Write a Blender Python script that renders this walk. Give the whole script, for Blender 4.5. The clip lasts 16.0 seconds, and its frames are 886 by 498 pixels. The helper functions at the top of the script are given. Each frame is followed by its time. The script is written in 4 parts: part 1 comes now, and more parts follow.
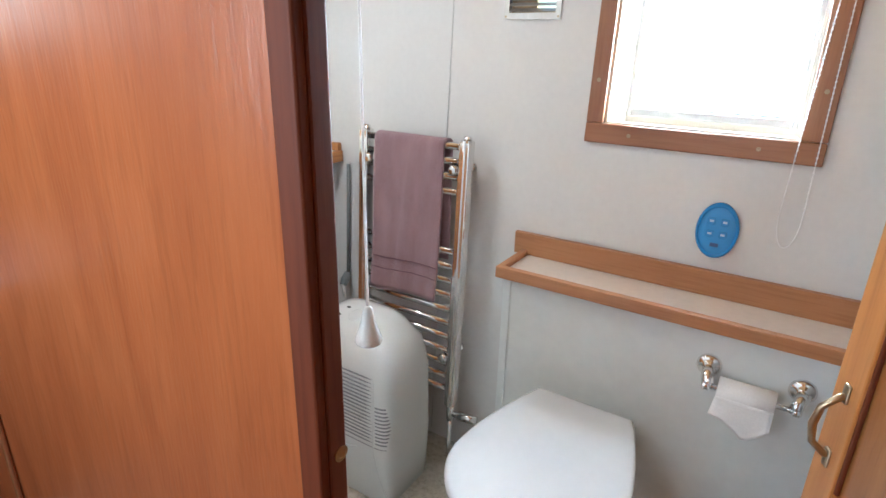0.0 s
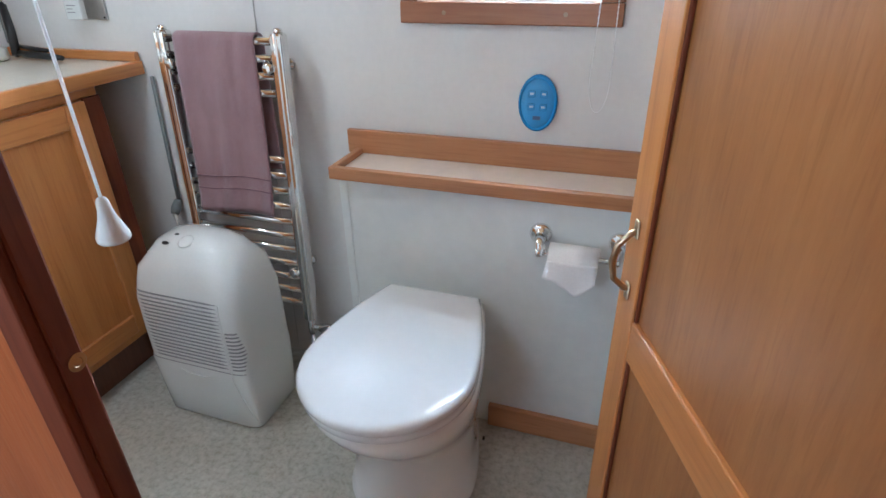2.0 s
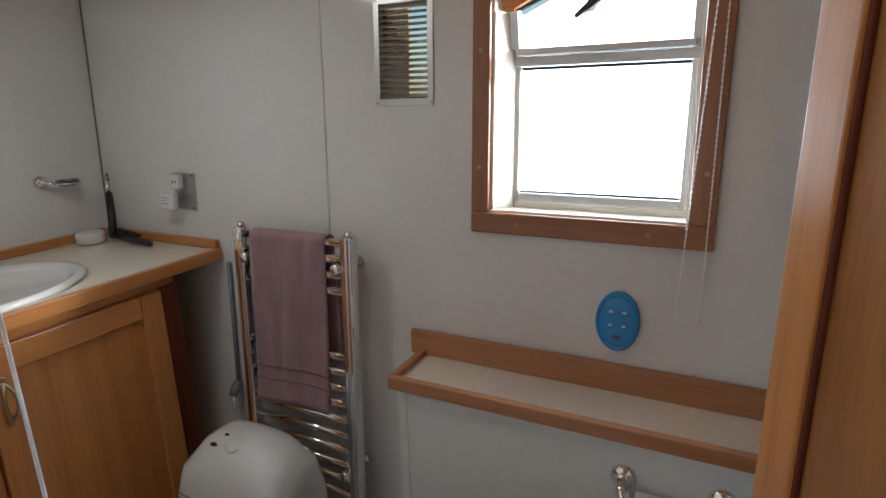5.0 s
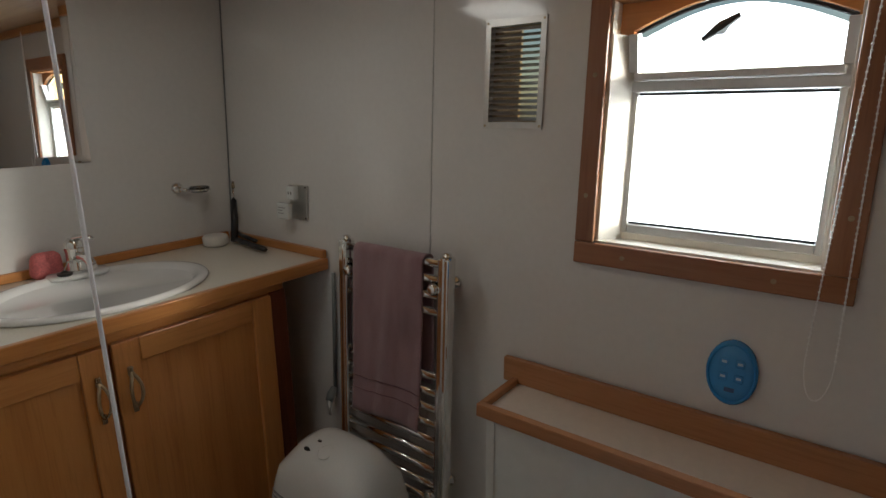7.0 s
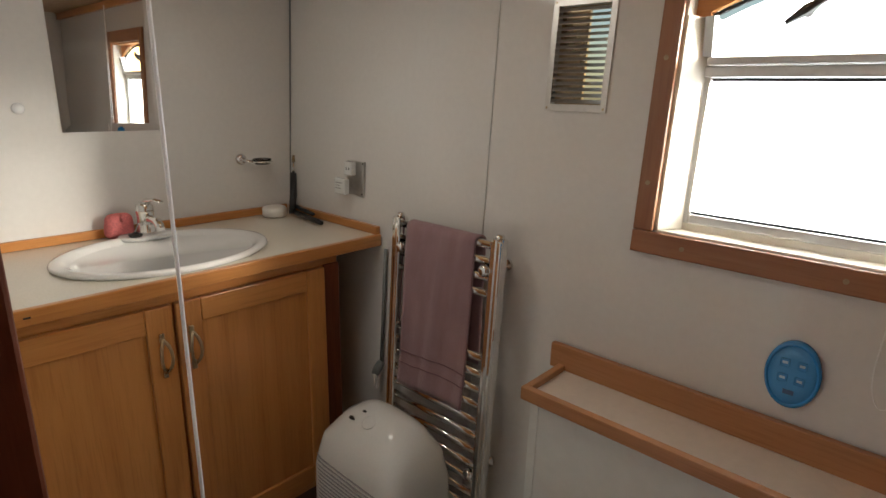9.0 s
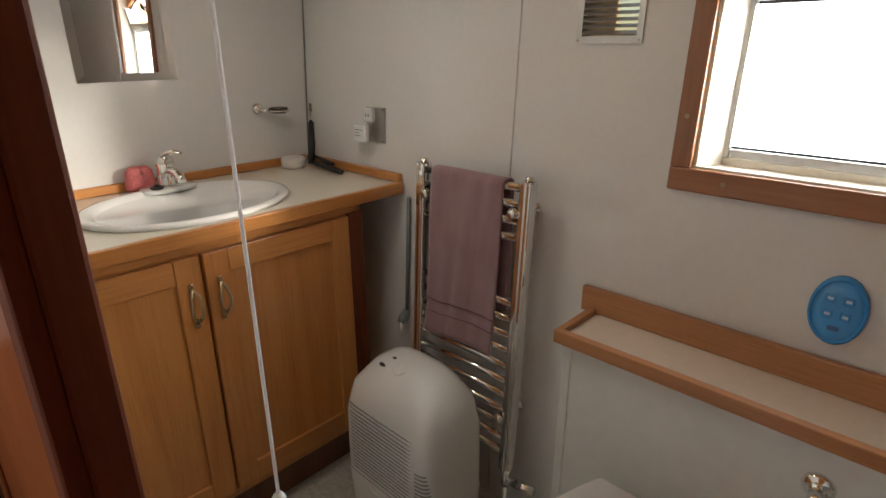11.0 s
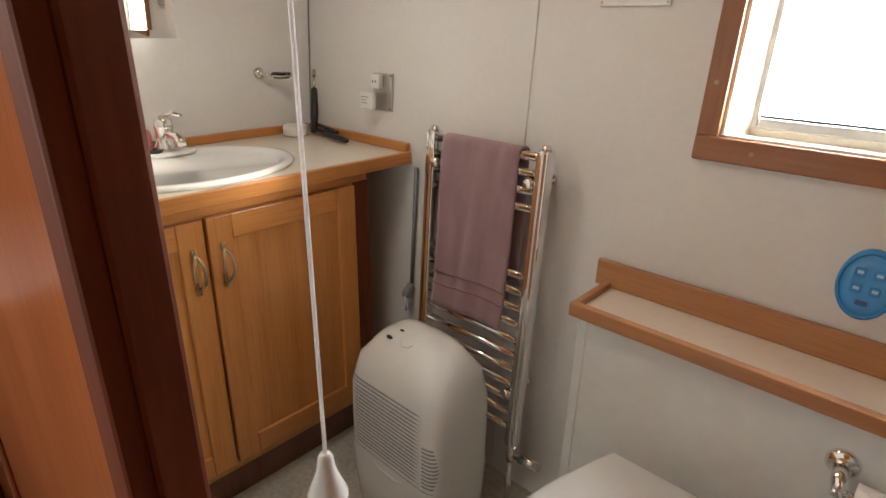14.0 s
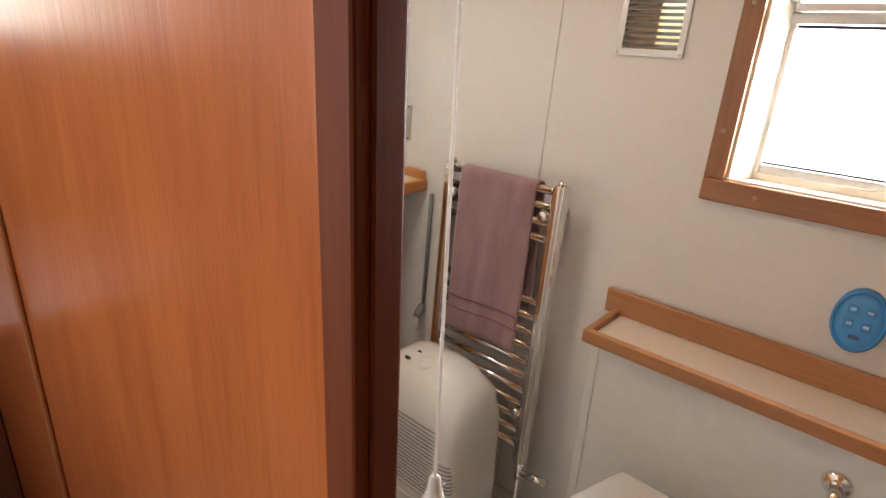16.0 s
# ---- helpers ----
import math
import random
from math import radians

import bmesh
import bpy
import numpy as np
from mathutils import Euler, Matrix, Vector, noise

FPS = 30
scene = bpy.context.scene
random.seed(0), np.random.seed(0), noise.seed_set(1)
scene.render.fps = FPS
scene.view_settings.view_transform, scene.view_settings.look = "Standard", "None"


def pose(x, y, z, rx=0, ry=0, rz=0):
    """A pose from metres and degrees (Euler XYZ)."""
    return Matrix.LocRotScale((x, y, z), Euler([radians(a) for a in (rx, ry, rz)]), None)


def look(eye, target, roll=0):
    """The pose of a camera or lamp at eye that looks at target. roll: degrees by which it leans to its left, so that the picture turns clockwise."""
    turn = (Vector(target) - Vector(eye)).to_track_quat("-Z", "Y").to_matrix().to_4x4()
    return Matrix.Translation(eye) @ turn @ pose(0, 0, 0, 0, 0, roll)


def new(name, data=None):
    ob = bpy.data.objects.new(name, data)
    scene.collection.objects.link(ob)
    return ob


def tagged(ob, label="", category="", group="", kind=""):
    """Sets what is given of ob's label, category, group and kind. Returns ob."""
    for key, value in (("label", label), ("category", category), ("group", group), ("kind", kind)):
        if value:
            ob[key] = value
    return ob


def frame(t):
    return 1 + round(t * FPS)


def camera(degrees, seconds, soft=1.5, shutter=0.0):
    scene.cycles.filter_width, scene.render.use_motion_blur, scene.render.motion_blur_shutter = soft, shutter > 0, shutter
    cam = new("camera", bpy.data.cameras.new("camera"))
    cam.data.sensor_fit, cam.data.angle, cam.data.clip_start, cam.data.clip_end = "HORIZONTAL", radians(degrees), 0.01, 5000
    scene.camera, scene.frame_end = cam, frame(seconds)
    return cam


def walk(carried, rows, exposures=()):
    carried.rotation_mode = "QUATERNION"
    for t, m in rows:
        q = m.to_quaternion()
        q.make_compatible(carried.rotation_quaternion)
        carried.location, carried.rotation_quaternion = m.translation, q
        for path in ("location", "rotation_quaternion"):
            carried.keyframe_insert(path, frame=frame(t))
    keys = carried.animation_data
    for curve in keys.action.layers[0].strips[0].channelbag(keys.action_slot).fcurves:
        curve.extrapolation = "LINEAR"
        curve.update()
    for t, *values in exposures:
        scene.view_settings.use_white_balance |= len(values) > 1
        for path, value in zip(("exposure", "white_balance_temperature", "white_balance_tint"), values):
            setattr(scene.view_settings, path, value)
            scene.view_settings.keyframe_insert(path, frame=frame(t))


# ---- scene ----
cam = camera(76.9, 16.0)
# the outer wall leans outwards a little; its fixtures are laid out in its own plane
TILT = pose(0, 0, 0, -3.0, 0, 0)
PATH = [
    (0, (1.89, -1.413, 1.197), (0.882, 0.206, 0.595), 3.1),
    (0.5, (1.938, -1.409, 1.169), (1.132, 0.27, 0.44), 0.8),
    (1, (1.955, -1.401, 1.143), (1.326, 0.322, 0.345), 1.3),
    (1.5, (1.967, -1.372, 1.134), (1.388, 0.335, 0.267), 0.4),
    (2, (1.974, -1.347, 1.135), (1.401, 0.366, 0.276), -0.0),
    (2.5, (1.976, -1.338, 1.147), (1.41, 0.389, 0.312), -0.2),
    (3, (1.988, -1.303, 1.188), (1.385, 0.467, 0.476), -0.6),
    (3.5, (1.965, -1.273, 1.229), (1.308, 0.507, 0.594), 0.1),
    (4, (1.943, -1.24, 1.266), (1.207, 0.537, 0.718), 0.5),
    (4.5, (1.935, -1.214, 1.284), (1.124, 0.551, 0.81), -0.2),
    (4.7, (1.93, -1.204, 1.287), (1.1, 0.558, 0.836), -0.3),
    (6.8, (1.918, -1.168, 1.323), (0.787, 0.437, 0.944), 1.9),
    (7, (1.918, -1.164, 1.324), (0.744, 0.404, 0.919), 1.3),
    (7.5, (1.917, -1.167, 1.318), (0.666, 0.338, 0.905), 3.5),
    (8, (1.921, -1.173, 1.309), (0.627, 0.294, 0.894), 3.7),
    (8.5, (1.92, -1.174, 1.309), (0.632, 0.291, 0.865), 3.7),
    (9, (1.914, -1.173, 1.308), (0.614, 0.276, 0.849), 3.5),
    (9.5, (1.913, -1.193, 1.31), (0.599, 0.24, 0.845), 3.4),
    (10, (1.913, -1.205, 1.297), (0.602, 0.22, 0.797), 3.1),
    (10.2, (1.909, -1.208, 1.292), (0.599, 0.204, 0.754), 2.9),
    (12.5, (1.818, -1.127, 1.234), (0.538, 0.261, 0.574), 1.5),
    (13, (1.818, -1.138, 1.221), (0.551, 0.245, 0.525), 2.4),
    (13.5, (1.815, -1.166, 1.23), (0.54, 0.21, 0.537), 2.6),
    (14, (1.815, -1.198, 1.23), (0.561, 0.207, 0.558), 3.4),
    (14.5, (1.797, -1.271, 1.243), (0.586, 0.2, 0.636), 3.3),
    (15, (1.792, -1.314, 1.255), (0.55, 0.146, 0.681), 3.6),
    (15.5, (1.777, -1.346, 1.256), (0.481, 0.076, 0.712), 3.7),
    (16, (1.789, -1.304, 1.284), (0.563, 0.145, 0.656), 5.1),
]
walk(cam, [(t, TILT @ look(eye, target, roll)) for t, eye, target, roll in PATH],
     [(0, 1.8, 5400, 4), (0.8, 1.5, 5100, 2), (1.5, 1.42, 5000, 1), (2.2, 1.7, 5000, 3), (3.5, 1.45, 5250, 4), (4.7, 0.6, 5650, 5), (7.0, -0.5, 6250, 6), (9.0, 0.3, 6650, 8), (10.2, 0.3, 6650, 8), (12.5, 1.05, 6700, 8), (14.0, 1.1, 6750, 9), (16.0, 1.3, 7150, 14)])

# ---- light ----
world = bpy.data.worlds.new("sky")
scene.world = world
world.use_nodes = True
wn = world.node_tree.nodes
sky = wn.new("ShaderNodeTexSky")
sky.sky_type, sky.sun_disc = "NISHITA", False
sky.sun_elevation, sky.sun_rotation = radians(14), radians(62)
world.node_tree.links.new(sky.outputs[0], wn["Background"].inputs[0])
wn["Background"].inputs[1].default_value = 0.12


def lamp(name, kind, matrix, energy, colour, **settings):
    data = bpy.data.lights.new(name, kind)
    data.energy, data.color = energy, colour
    if kind == "SUN":
        data.angle = settings["angle"]
    else:
        data.shape, data.size, data.size_y = "RECTANGLE", settings["size"], settings["size_y"]
    ob = new(name, data)
    ob.matrix_world = matrix
    return ob


SUN_AT = Vector((1.70, 0.05, 1.36))
lamp("sun", "SUN", look(SUN_AT + Vector((1.62, 0.86, 0.30)) * 5, SUN_AT), 5.0, (1.0, 0.93, 0.82), angle=radians(9))
lamp("window_skylight", "AREA", TILT @ pose(1.68, 0.16, 1.36, -90, 0, 0), 7.6, (0.93, 0.97, 1.0), size=0.40, size_y=0.56)
# fill from overhead, added to lift the bathroom; its source is out of view
lamp("ceiling_fill_lamp", "AREA", pose(0.80, -0.58, 1.785), 1.0, (1.0, 0.94, 0.86), size=0.26, size_y=0.26)
lamp("corridor_skylight", "AREA", pose(1.15, -2.07, 1.35, 90, 0, 0), 4.5, (0.98, 0.98, 1.0), size=0.9, size_y=0.5)
lamp("cabin_skylight", "AREA", pose(-1.545, -1.55, 1.52, 0, -90, 0), 1.3, (0.84, 0.92, 1.0), size=0.46, size_y=0.72)


# ---- materials ----
def material(name):
    m = bpy.data.materials.new(name)
    m.use_nodes = True
    return m, m.node_tree.nodes, m.node_tree.links, m.node_tree.nodes["Principled BSDF"]


def noise_node(nodes, links, scale, detail=4, stretch=(1, 1, 1), rough=0.55):
    co, mp, tx = nodes.new("ShaderNodeTexCoord"), nodes.new("ShaderNodeMapping"), nodes.new("ShaderNodeTexNoise")
    mp.inputs["Scale"].default_value = stretch
    tx.inputs["Scale"].default_value, tx.inputs["Detail"].default_value, tx.inputs["Roughness"].default_value = scale, detail, rough
    links.new(co.outputs["Object"], mp.inputs[0])
    links.new(mp.outputs[0], tx.inputs["Vector"])
    return tx


def ramp_node(nodes, links, source, stops):
    r = nodes.new("ShaderNodeValToRGB")
    while len(r.color_ramp.elements) < len(stops):
        r.color_ramp.elements.new(0.5)
    for e, (p, c) in zip(r.color_ramp.elements, stops):
        e.position, e.color = p, (*c, 1)
    links.new(source, r.inputs[0])
    return r


def relief(nodes, links, source, bsdf, strength, distance=0.002):
    b = nodes.new("ShaderNodeBump")
    b.inputs["Strength"].default_value, b.inputs["Distance"].default_value = strength, distance
    links.new(source, b.inputs["Height"])
    links.new(b.outputs[0], bsdf.inputs["Normal"])


def plain(name, colour, rough=0.5, metal=0.0, vary=0.06, scale=30, bump=0.05, coat=0.0):
    """A near-uniform surface with slight mottling at two scales."""
    m, n, l, b = material(name)
    lo, hi = [c * (1 - vary) for c in colour], [min(1, c * (1 + vary)) for c in colour]
    tx = noise_node(n, l, scale, 6)
    l.new(ramp_node(n, l, tx.outputs[0], [(0.3, lo), (0.7, hi)]).outputs[0], b.inputs["Base Color"])
    big = noise_node(n, l, scale * 0.15, 3)
    mr = n.new("ShaderNodeMapRange")
    mr.inputs["To Min"].default_value, mr.inputs["To Max"].default_value = rough * 0.8, min(1, rough * 1.2)
    l.new(big.outputs[0], mr.inputs[0])
    l.new(mr.outputs[0], b.inputs["Roughness"])
    b.inputs["Metallic"].default_value, b.inputs["Coat Weight"].default_value = metal, coat
    b.inputs["Coat Roughness"].default_value = 0.08
    relief(n, l, tx.outputs[0], b, bump)
    return m


def wood(name, light, mid, dark, stretch, rough=0.32, figure=1.0, pores=0.25):
    """Varnished timber; stretch is small along the grain."""
    m, n, l, b = material(name)
    broad = noise_node(n, l, 3.2 * figure, 2, stretch, 0.4)
    wave = n.new("ShaderNodeMath")
    wave.operation = "MULTIPLY"
    wave.inputs[1].default_value = 9.0
    l.new(broad.outputs[0], wave.inputs[0])
    saw = n.new("ShaderNodeMath")
    saw.operation = "PINGPONG"
    saw.inputs[1].default_value = 0.5
    l.new(wave.outputs[0], saw.inputs[0])
    fine = noise_node(n, l, 90, 5, stretch, 0.65)
    mix = n.new("ShaderNodeMix")
    mix.data_type = "FLOAT"
    mix.inputs[0].default_value = 0.56
    l.new(saw.outputs[0], mix.inputs[2])
    l.new(fine.outputs[0], mix.inputs[3])
    r = ramp_node(n, l, mix.outputs[0], [(0.18, dark), (0.42, mid), (0.72, light)])
    tone = noise_node(n, l, 1.6, 2, tuple(0.5 + 0.5 * s for s in stretch))
    tint = ramp_node(n, l, tone.outputs[0], [(0.3, (0.86, 0.84, 0.82)), (0.7, (1.0, 1.0, 1.0))])
    mul = n.new("ShaderNodeMix")
    mul.data_type, mul.blend_type = "RGBA", "MULTIPLY"
    mul.inputs[0].default_value = 1.0
    l.new(r.outputs[0], mul.inputs[6])
    l.new(tint.outputs[0], mul.inputs[7])
    low = min(stretch)
    vessel = noise_node(n, l, 150, 3, tuple(s * 0.6 if s == low else s for s in stretch), 0.6)
    line = ramp_node(n, l, vessel.outputs[0], [(0.36, (0.74, 0.68, 0.62)), (0.47, (1.0, 1.0, 1.0))])
    grain = n.new("ShaderNodeMix")
    grain.data_type, grain.blend_type = "RGBA", "MULTIPLY"
    grain.inputs[0].default_value = 0.4
    l.new(mul.outputs[2], grain.inputs[6])
    l.new(line.outputs[0], grain.inputs[7])
    l.new(grain.outputs[2], b.inputs["Base Color"])
    b.inputs["Roughness"].default_value = rough
    b.inputs["Coat Weight"].default_value, b.inputs["Coat Roughness"].default_value = 0.35, 0.22
    relief(n, l, fine.outputs[0], b, pores, 0.001)
    return m


UP, ALONG_X, ALONG_Y = (1, 1, 0.07), (0.07, 1, 1), (1, 0.07, 1)
OAK_L, OAK_M, OAK_D = (0.63, 0.285, 0.080), (0.57, 0.240, 0.064), (0.48, 0.185, 0.046)
oak_up = wood("oak_vertical", OAK_L, OAK_M, OAK_D, UP)
oak_x = wood("oak_lengthways", OAK_L, OAK_M, OAK_D, ALONG_X)
oak_y = wood("oak_crossways", OAK_L, OAK_M, OAK_D, ALONG_Y)
veneer = wood("oak_veneer_panel", (0.50, 0.168, 0.056), (0.43, 0.134, 0.042), (0.37, 0.108, 0.034), (1, 1, 0.13), 0.30, 1.1, 0.8)
door_veneer = wood("door_oak_veneer", (0.44, 0.20, 0.060), (0.37, 0.155, 0.044), (0.31, 0.124, 0.035), (1, 1, 0.13), 0.36, 1.0, 0.3)
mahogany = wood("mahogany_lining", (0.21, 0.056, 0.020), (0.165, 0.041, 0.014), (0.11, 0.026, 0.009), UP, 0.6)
mahogany.node_tree.nodes["Principled BSDF"].inputs["Coat Weight"].default_value = 0.0
mahogany.node_tree.nodes["Principled BSDF"].inputs["Specular IOR Level"].default_value = 0.3
shelf_wood = wood("beech_edging", (0.56, 0.28, 0.13), (0.50, 0.235, 0.10), (0.42, 0.18, 0.07), ALONG_X, 0.42, 1.0, 0.1)
shelf_wood_y = wood("beech_edging_end", (0.56, 0.28, 0.13), (0.50, 0.235, 0.10), (0.42, 0.18, 0.07), ALONG_Y, 0.42, 1.0, 0.1)
window_wood = wood("window_surround_wood", (0.42, 0.19, 0.085), (0.36, 0.15, 0.062), (0.28, 0.105, 0.04), ALONG_X, 0.42, 1.0, 0.12)
window_wood_up = wood("window_surround_upright", (0.42, 0.19, 0.085), (0.36, 0.15, 0.062), (0.28, 0.105, 0.04), UP, 0.42, 1.0, 0.12)
wall_white = plain("gloss_wall_laminate", (0.735, 0.72, 0.70), 0.10, 0, 0.02, 60, 0.006, 0.4)
box_white = plain("satin_white_panel", (0.73, 0.75, 0.73), 0.34, 0, 0.03, 25, 0.03)
reveal_white = plain("cream_reveal_paint", (0.80, 0.75, 0.66), 0.45, 0, 0.04, 20, 0.04)
ceiling_pine = wood("pale_pine_boarding", (0.66, 0.44, 0.24), (0.60, 0.38, 0.19), (0.50, 0.29, 0.13), ALONG_X, 0.35, 1.0, 0.1)
ceramic = plain("white_ceramic", (0.80, 0.80, 0.79), 0.09, 0, 0.01, 12, 0.0, 0.5)
lid_white = plain("white_seat_plastic", (0.70, 0.71, 0.72), 0.09, 0, 0.015, 40, 0.0, 0.3)
plastic = plain("white_moulded_plastic", (0.72, 0.74, 0.73), 0.16, 0, 0.02, 180, 0.01, 0.3)
grey_plastic = plain("grey_slot_plastic", (0.26, 0.27, 0.28), 0.5)
laminate = plain("cream_worktop_laminate", (0.79, 0.74, 0.64), 0.2, 0, 0.05, 220, 0.02)
shelf_laminate = plain("white_shelf_laminate", (0.80, 0.74, 0.68), 0.3, 0, 0.03, 60, 0.02)
chrome = plain("polished_chrome", (0.78, 0.77, 0.75), 0.07, 1.0, 0.02, 40, 0.0)
steel = plain("dull_steel", (0.55, 0.54, 0.52), 0.3, 1.0, 0.05, 90, 0.03)
alloy = plain("anodised_window_alloy", (0.62, 0.60, 0.57), 0.35, 0.8, 0.04, 70, 0.03)
pipe_grey = plain("grey_painted_pipe", (0.20, 0.21, 0.21), 0.45, 0, 0.08, 60, 0.04)
brass = plain("dull_brass_screw", (0.40, 0.30, 0.18), 0.35, 1.0, 0.1, 80, 0.03)
pewter = plain("aged_pewter", (0.44, 0.35, 0.23), 0.28, 1.0, 0.12, 60, 0.05)
black = plain("black_plastic", (0.015, 0.014, 0.014), 0.35, 0, 0.2, 80, 0.05)
rubber = plain("dark_seal_rubber", (0.012, 0.012, 0.014), 0.6)
blue = plain("translucent_blue_plastic", (0.03, 0.27, 0.66), 0.22, 0, 0.08, 20, 0.01, 0.3)
blue_light = plain("pale_blue_button", (0.07, 0.33, 0.70), 0.2, 0, 0.1, 14, 0.01, 0.4)
symbol_blue = plain("pale_symbol_print", (0.46, 0.66, 0.82), 0.4)
blue_ink = plain("navy_symbol_ink", (0.05, 0.12, 0.28), 0.4)
sponge = plain("pink_sponge", (0.62, 0.17, 0.17), 0.9, 0, 0.2, 200, 0.6)
soap_white = plain("milky_soap_dish", (0.78, 0.75, 0.70), 0.3, 0, 0.03, 50, 0.03)
paper = plain("soft_tissue_paper", (0.86, 0.85, 0.84), 0.9, 0, 0.03, 250, 0.3)
cord_white = plain("white_braided_cord", (0.85, 0.85, 0.84), 0.7, 0, 0.04, 500, 0.0)
cord_bsdf = cord_white.node_tree.nodes["Principled BSDF"]
cord_bsdf.inputs["Subsurface Weight"].default_value, cord_bsdf.inputs["Subsurface Scale"].default_value = 0.6, 0.006
cord_bsdf.inputs["Subsurface Radius"].default_value = (1.0, 1.0, 1.0)
ink = plain("grey_label_ink", (0.25, 0.25, 0.26), 0.6)
mirror_mat = plain("silvered_mirror", (0.88, 0.88, 0.87), 0.015, 1.0, 0.0, 10, 0.0)
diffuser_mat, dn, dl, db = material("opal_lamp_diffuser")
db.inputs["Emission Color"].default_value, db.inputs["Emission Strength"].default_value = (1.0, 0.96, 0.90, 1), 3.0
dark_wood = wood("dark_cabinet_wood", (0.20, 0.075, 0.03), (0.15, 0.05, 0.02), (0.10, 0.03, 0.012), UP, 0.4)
ground_mat = plain("towpath_grass", (0.09, 0.12, 0.05), 0.9, 0, 0.3, 3, 0.4)


def make_floor():
    m, n, l, b = material("speckled_vinyl")
    speck = noise_node(n, l, 62, 5, (1, 1, 1), 0.7)
    patch = noise_node(n, l, 9, 3)
    r = ramp_node(n, l, speck.outputs[0], [(0.36, (0.38, 0.36, 0.30)), (0.48, (0.48, 0.46, 0.40)), (0.64, (0.57, 0.55, 0.49))])
    t = ramp_node(n, l, patch.outputs[0], [(0.3, (0.88, 0.87, 0.85)), (0.7, (1, 1, 1))])
    mul = n.new("ShaderNodeMix")
    mul.data_type, mul.blend_type = "RGBA", "MULTIPLY"
    mul.inputs[0].default_value = 1.0
    l.new(r.outputs[0], mul.inputs[6])
    l.new(t.outputs[0], mul.inputs[7])
    l.new(mul.outputs[2], b.inputs["Base Color"])
    b.inputs["Roughness"].default_value = 0.42
    relief(n, l, speck.outputs[0], b, 0.12)
    return m


def make_towel():
    m, n, l, b = material("mauve_terry_cotton")
    pile = noise_node(n, l, 420, 3, (1, 1, 1), 0.7)
    fold = noise_node(n, l, 22, 3, (1, 1, 0.3))
    mix = n.new("ShaderNodeMix")
    mix.data_type = "FLOAT"
    mix.inputs[0].default_value = 0.45
    l.new(pile.outputs[0], mix.inputs[2])
    l.new(fold.outputs[0], mix.inputs[3])
    r = ramp_node(n, l, mix.outputs[0], [(0.3, (0.235, 0.130, 0.150)), (0.7, (0.41, 0.262, 0.285))])
    l.new(r.outputs[0], b.inputs["Base Color"])
    b.inputs["Roughness"].default_value = 0.95
    b.inputs["Sheen Weight"].default_value = 0.35
    relief(n, l, pile.outputs[0], b, 0.7, 0.003)
    return m


def make_glass(name, rough, colour=(1, 1, 1)):
    m, n, l, b = material(name)
    b.inputs["Base Color"].default_value = (*colour, 1)
    b.inputs["Transmission Weight"].default_value = 1.0
    b.inputs["Roughness"].default_value = rough
    b.inputs["IOR"].default_value = 1.45
    if rough > 0.1:
        tx = noise_node(n, l, 170, 3)
        relief(n, l, tx.outputs[0], b, 0.5, 0.002)
    return m


floor_mat, towel_mat = make_floor(), make_towel()
towel_band = plain("dark_mauve_stitching", (0.17, 0.085, 0.11), 0.9)
clear_glass, frosted = make_glass("clear_glass", 0.0), make_glass("frosted_glass", 0.35, (0.93, 0.98, 1.0))


# ---- shape helpers ----
BASE = {}


def thing(name, base, label, category, leaning=False, group=""):
    ob = new(name)
    ob.empty_display_size = 0.05
    ob.matrix_world = (TILT if leaning else Matrix()) @ Matrix.Translation(base)
    BASE[ob.name] = Vector(base)
    return tagged(ob, label, category, group)


def part(name, bm, mat, parent, label="", smooth=False, kind=""):
    """One mesh under a thing or part; the bmesh is given in the thing's outer coordinates."""
    base = BASE[parent.name]
    bmesh.ops.translate(bm, verts=bm.verts, vec=-base)
    me = bpy.data.meshes.new(name)
    bm.to_mesh(me)
    bm.free()
    me.materials.append(mat)
    if smooth:
        for p in me.polygons:
            p.use_smooth = True
    ob = new(name, me)
    ob.parent = parent
    BASE[ob.name] = base
    return tagged(ob, label, "", "", kind)


def setting(name, bm, mat, label, leaning=False, category="wall"):
    me = bpy.data.meshes.new(name)
    bm.to_mesh(me)
    bm.free()
    me.materials.append(mat)
    ob = new(name, me)
    if leaning:
        ob.matrix_world = TILT
    BASE[ob.name] = Vector((0, 0, 0))
    return tagged(ob, label, category, "", "structure")


def box(x0, x1, y0, y1, z0, z1, bevel=0.0, segments=2, bm=None):
    b = bmesh.new()
    bmesh.ops.create_cube(b, size=1)
    for v in b.verts:
        v.co = ((x0 + x1) / 2 + v.co.x * (x1 - x0), (y0 + y1) / 2 + v.co.y * (y1 - y0), (z0 + z1) / 2 + v.co.z * (z1 - z0))
    if bevel:
        bmesh.ops.bevel(b, geom=b.edges[:], offset=bevel, segments=segments, affect="EDGES", profile=0.5)
    return join(bm, b) if bm else b


def join(bm, other):
    me = bpy.data.meshes.new("tmp")
    other.to_mesh(me)
    other.free()
    bm.from_mesh(me)
    bpy.data.meshes.remove(me)
    return bm


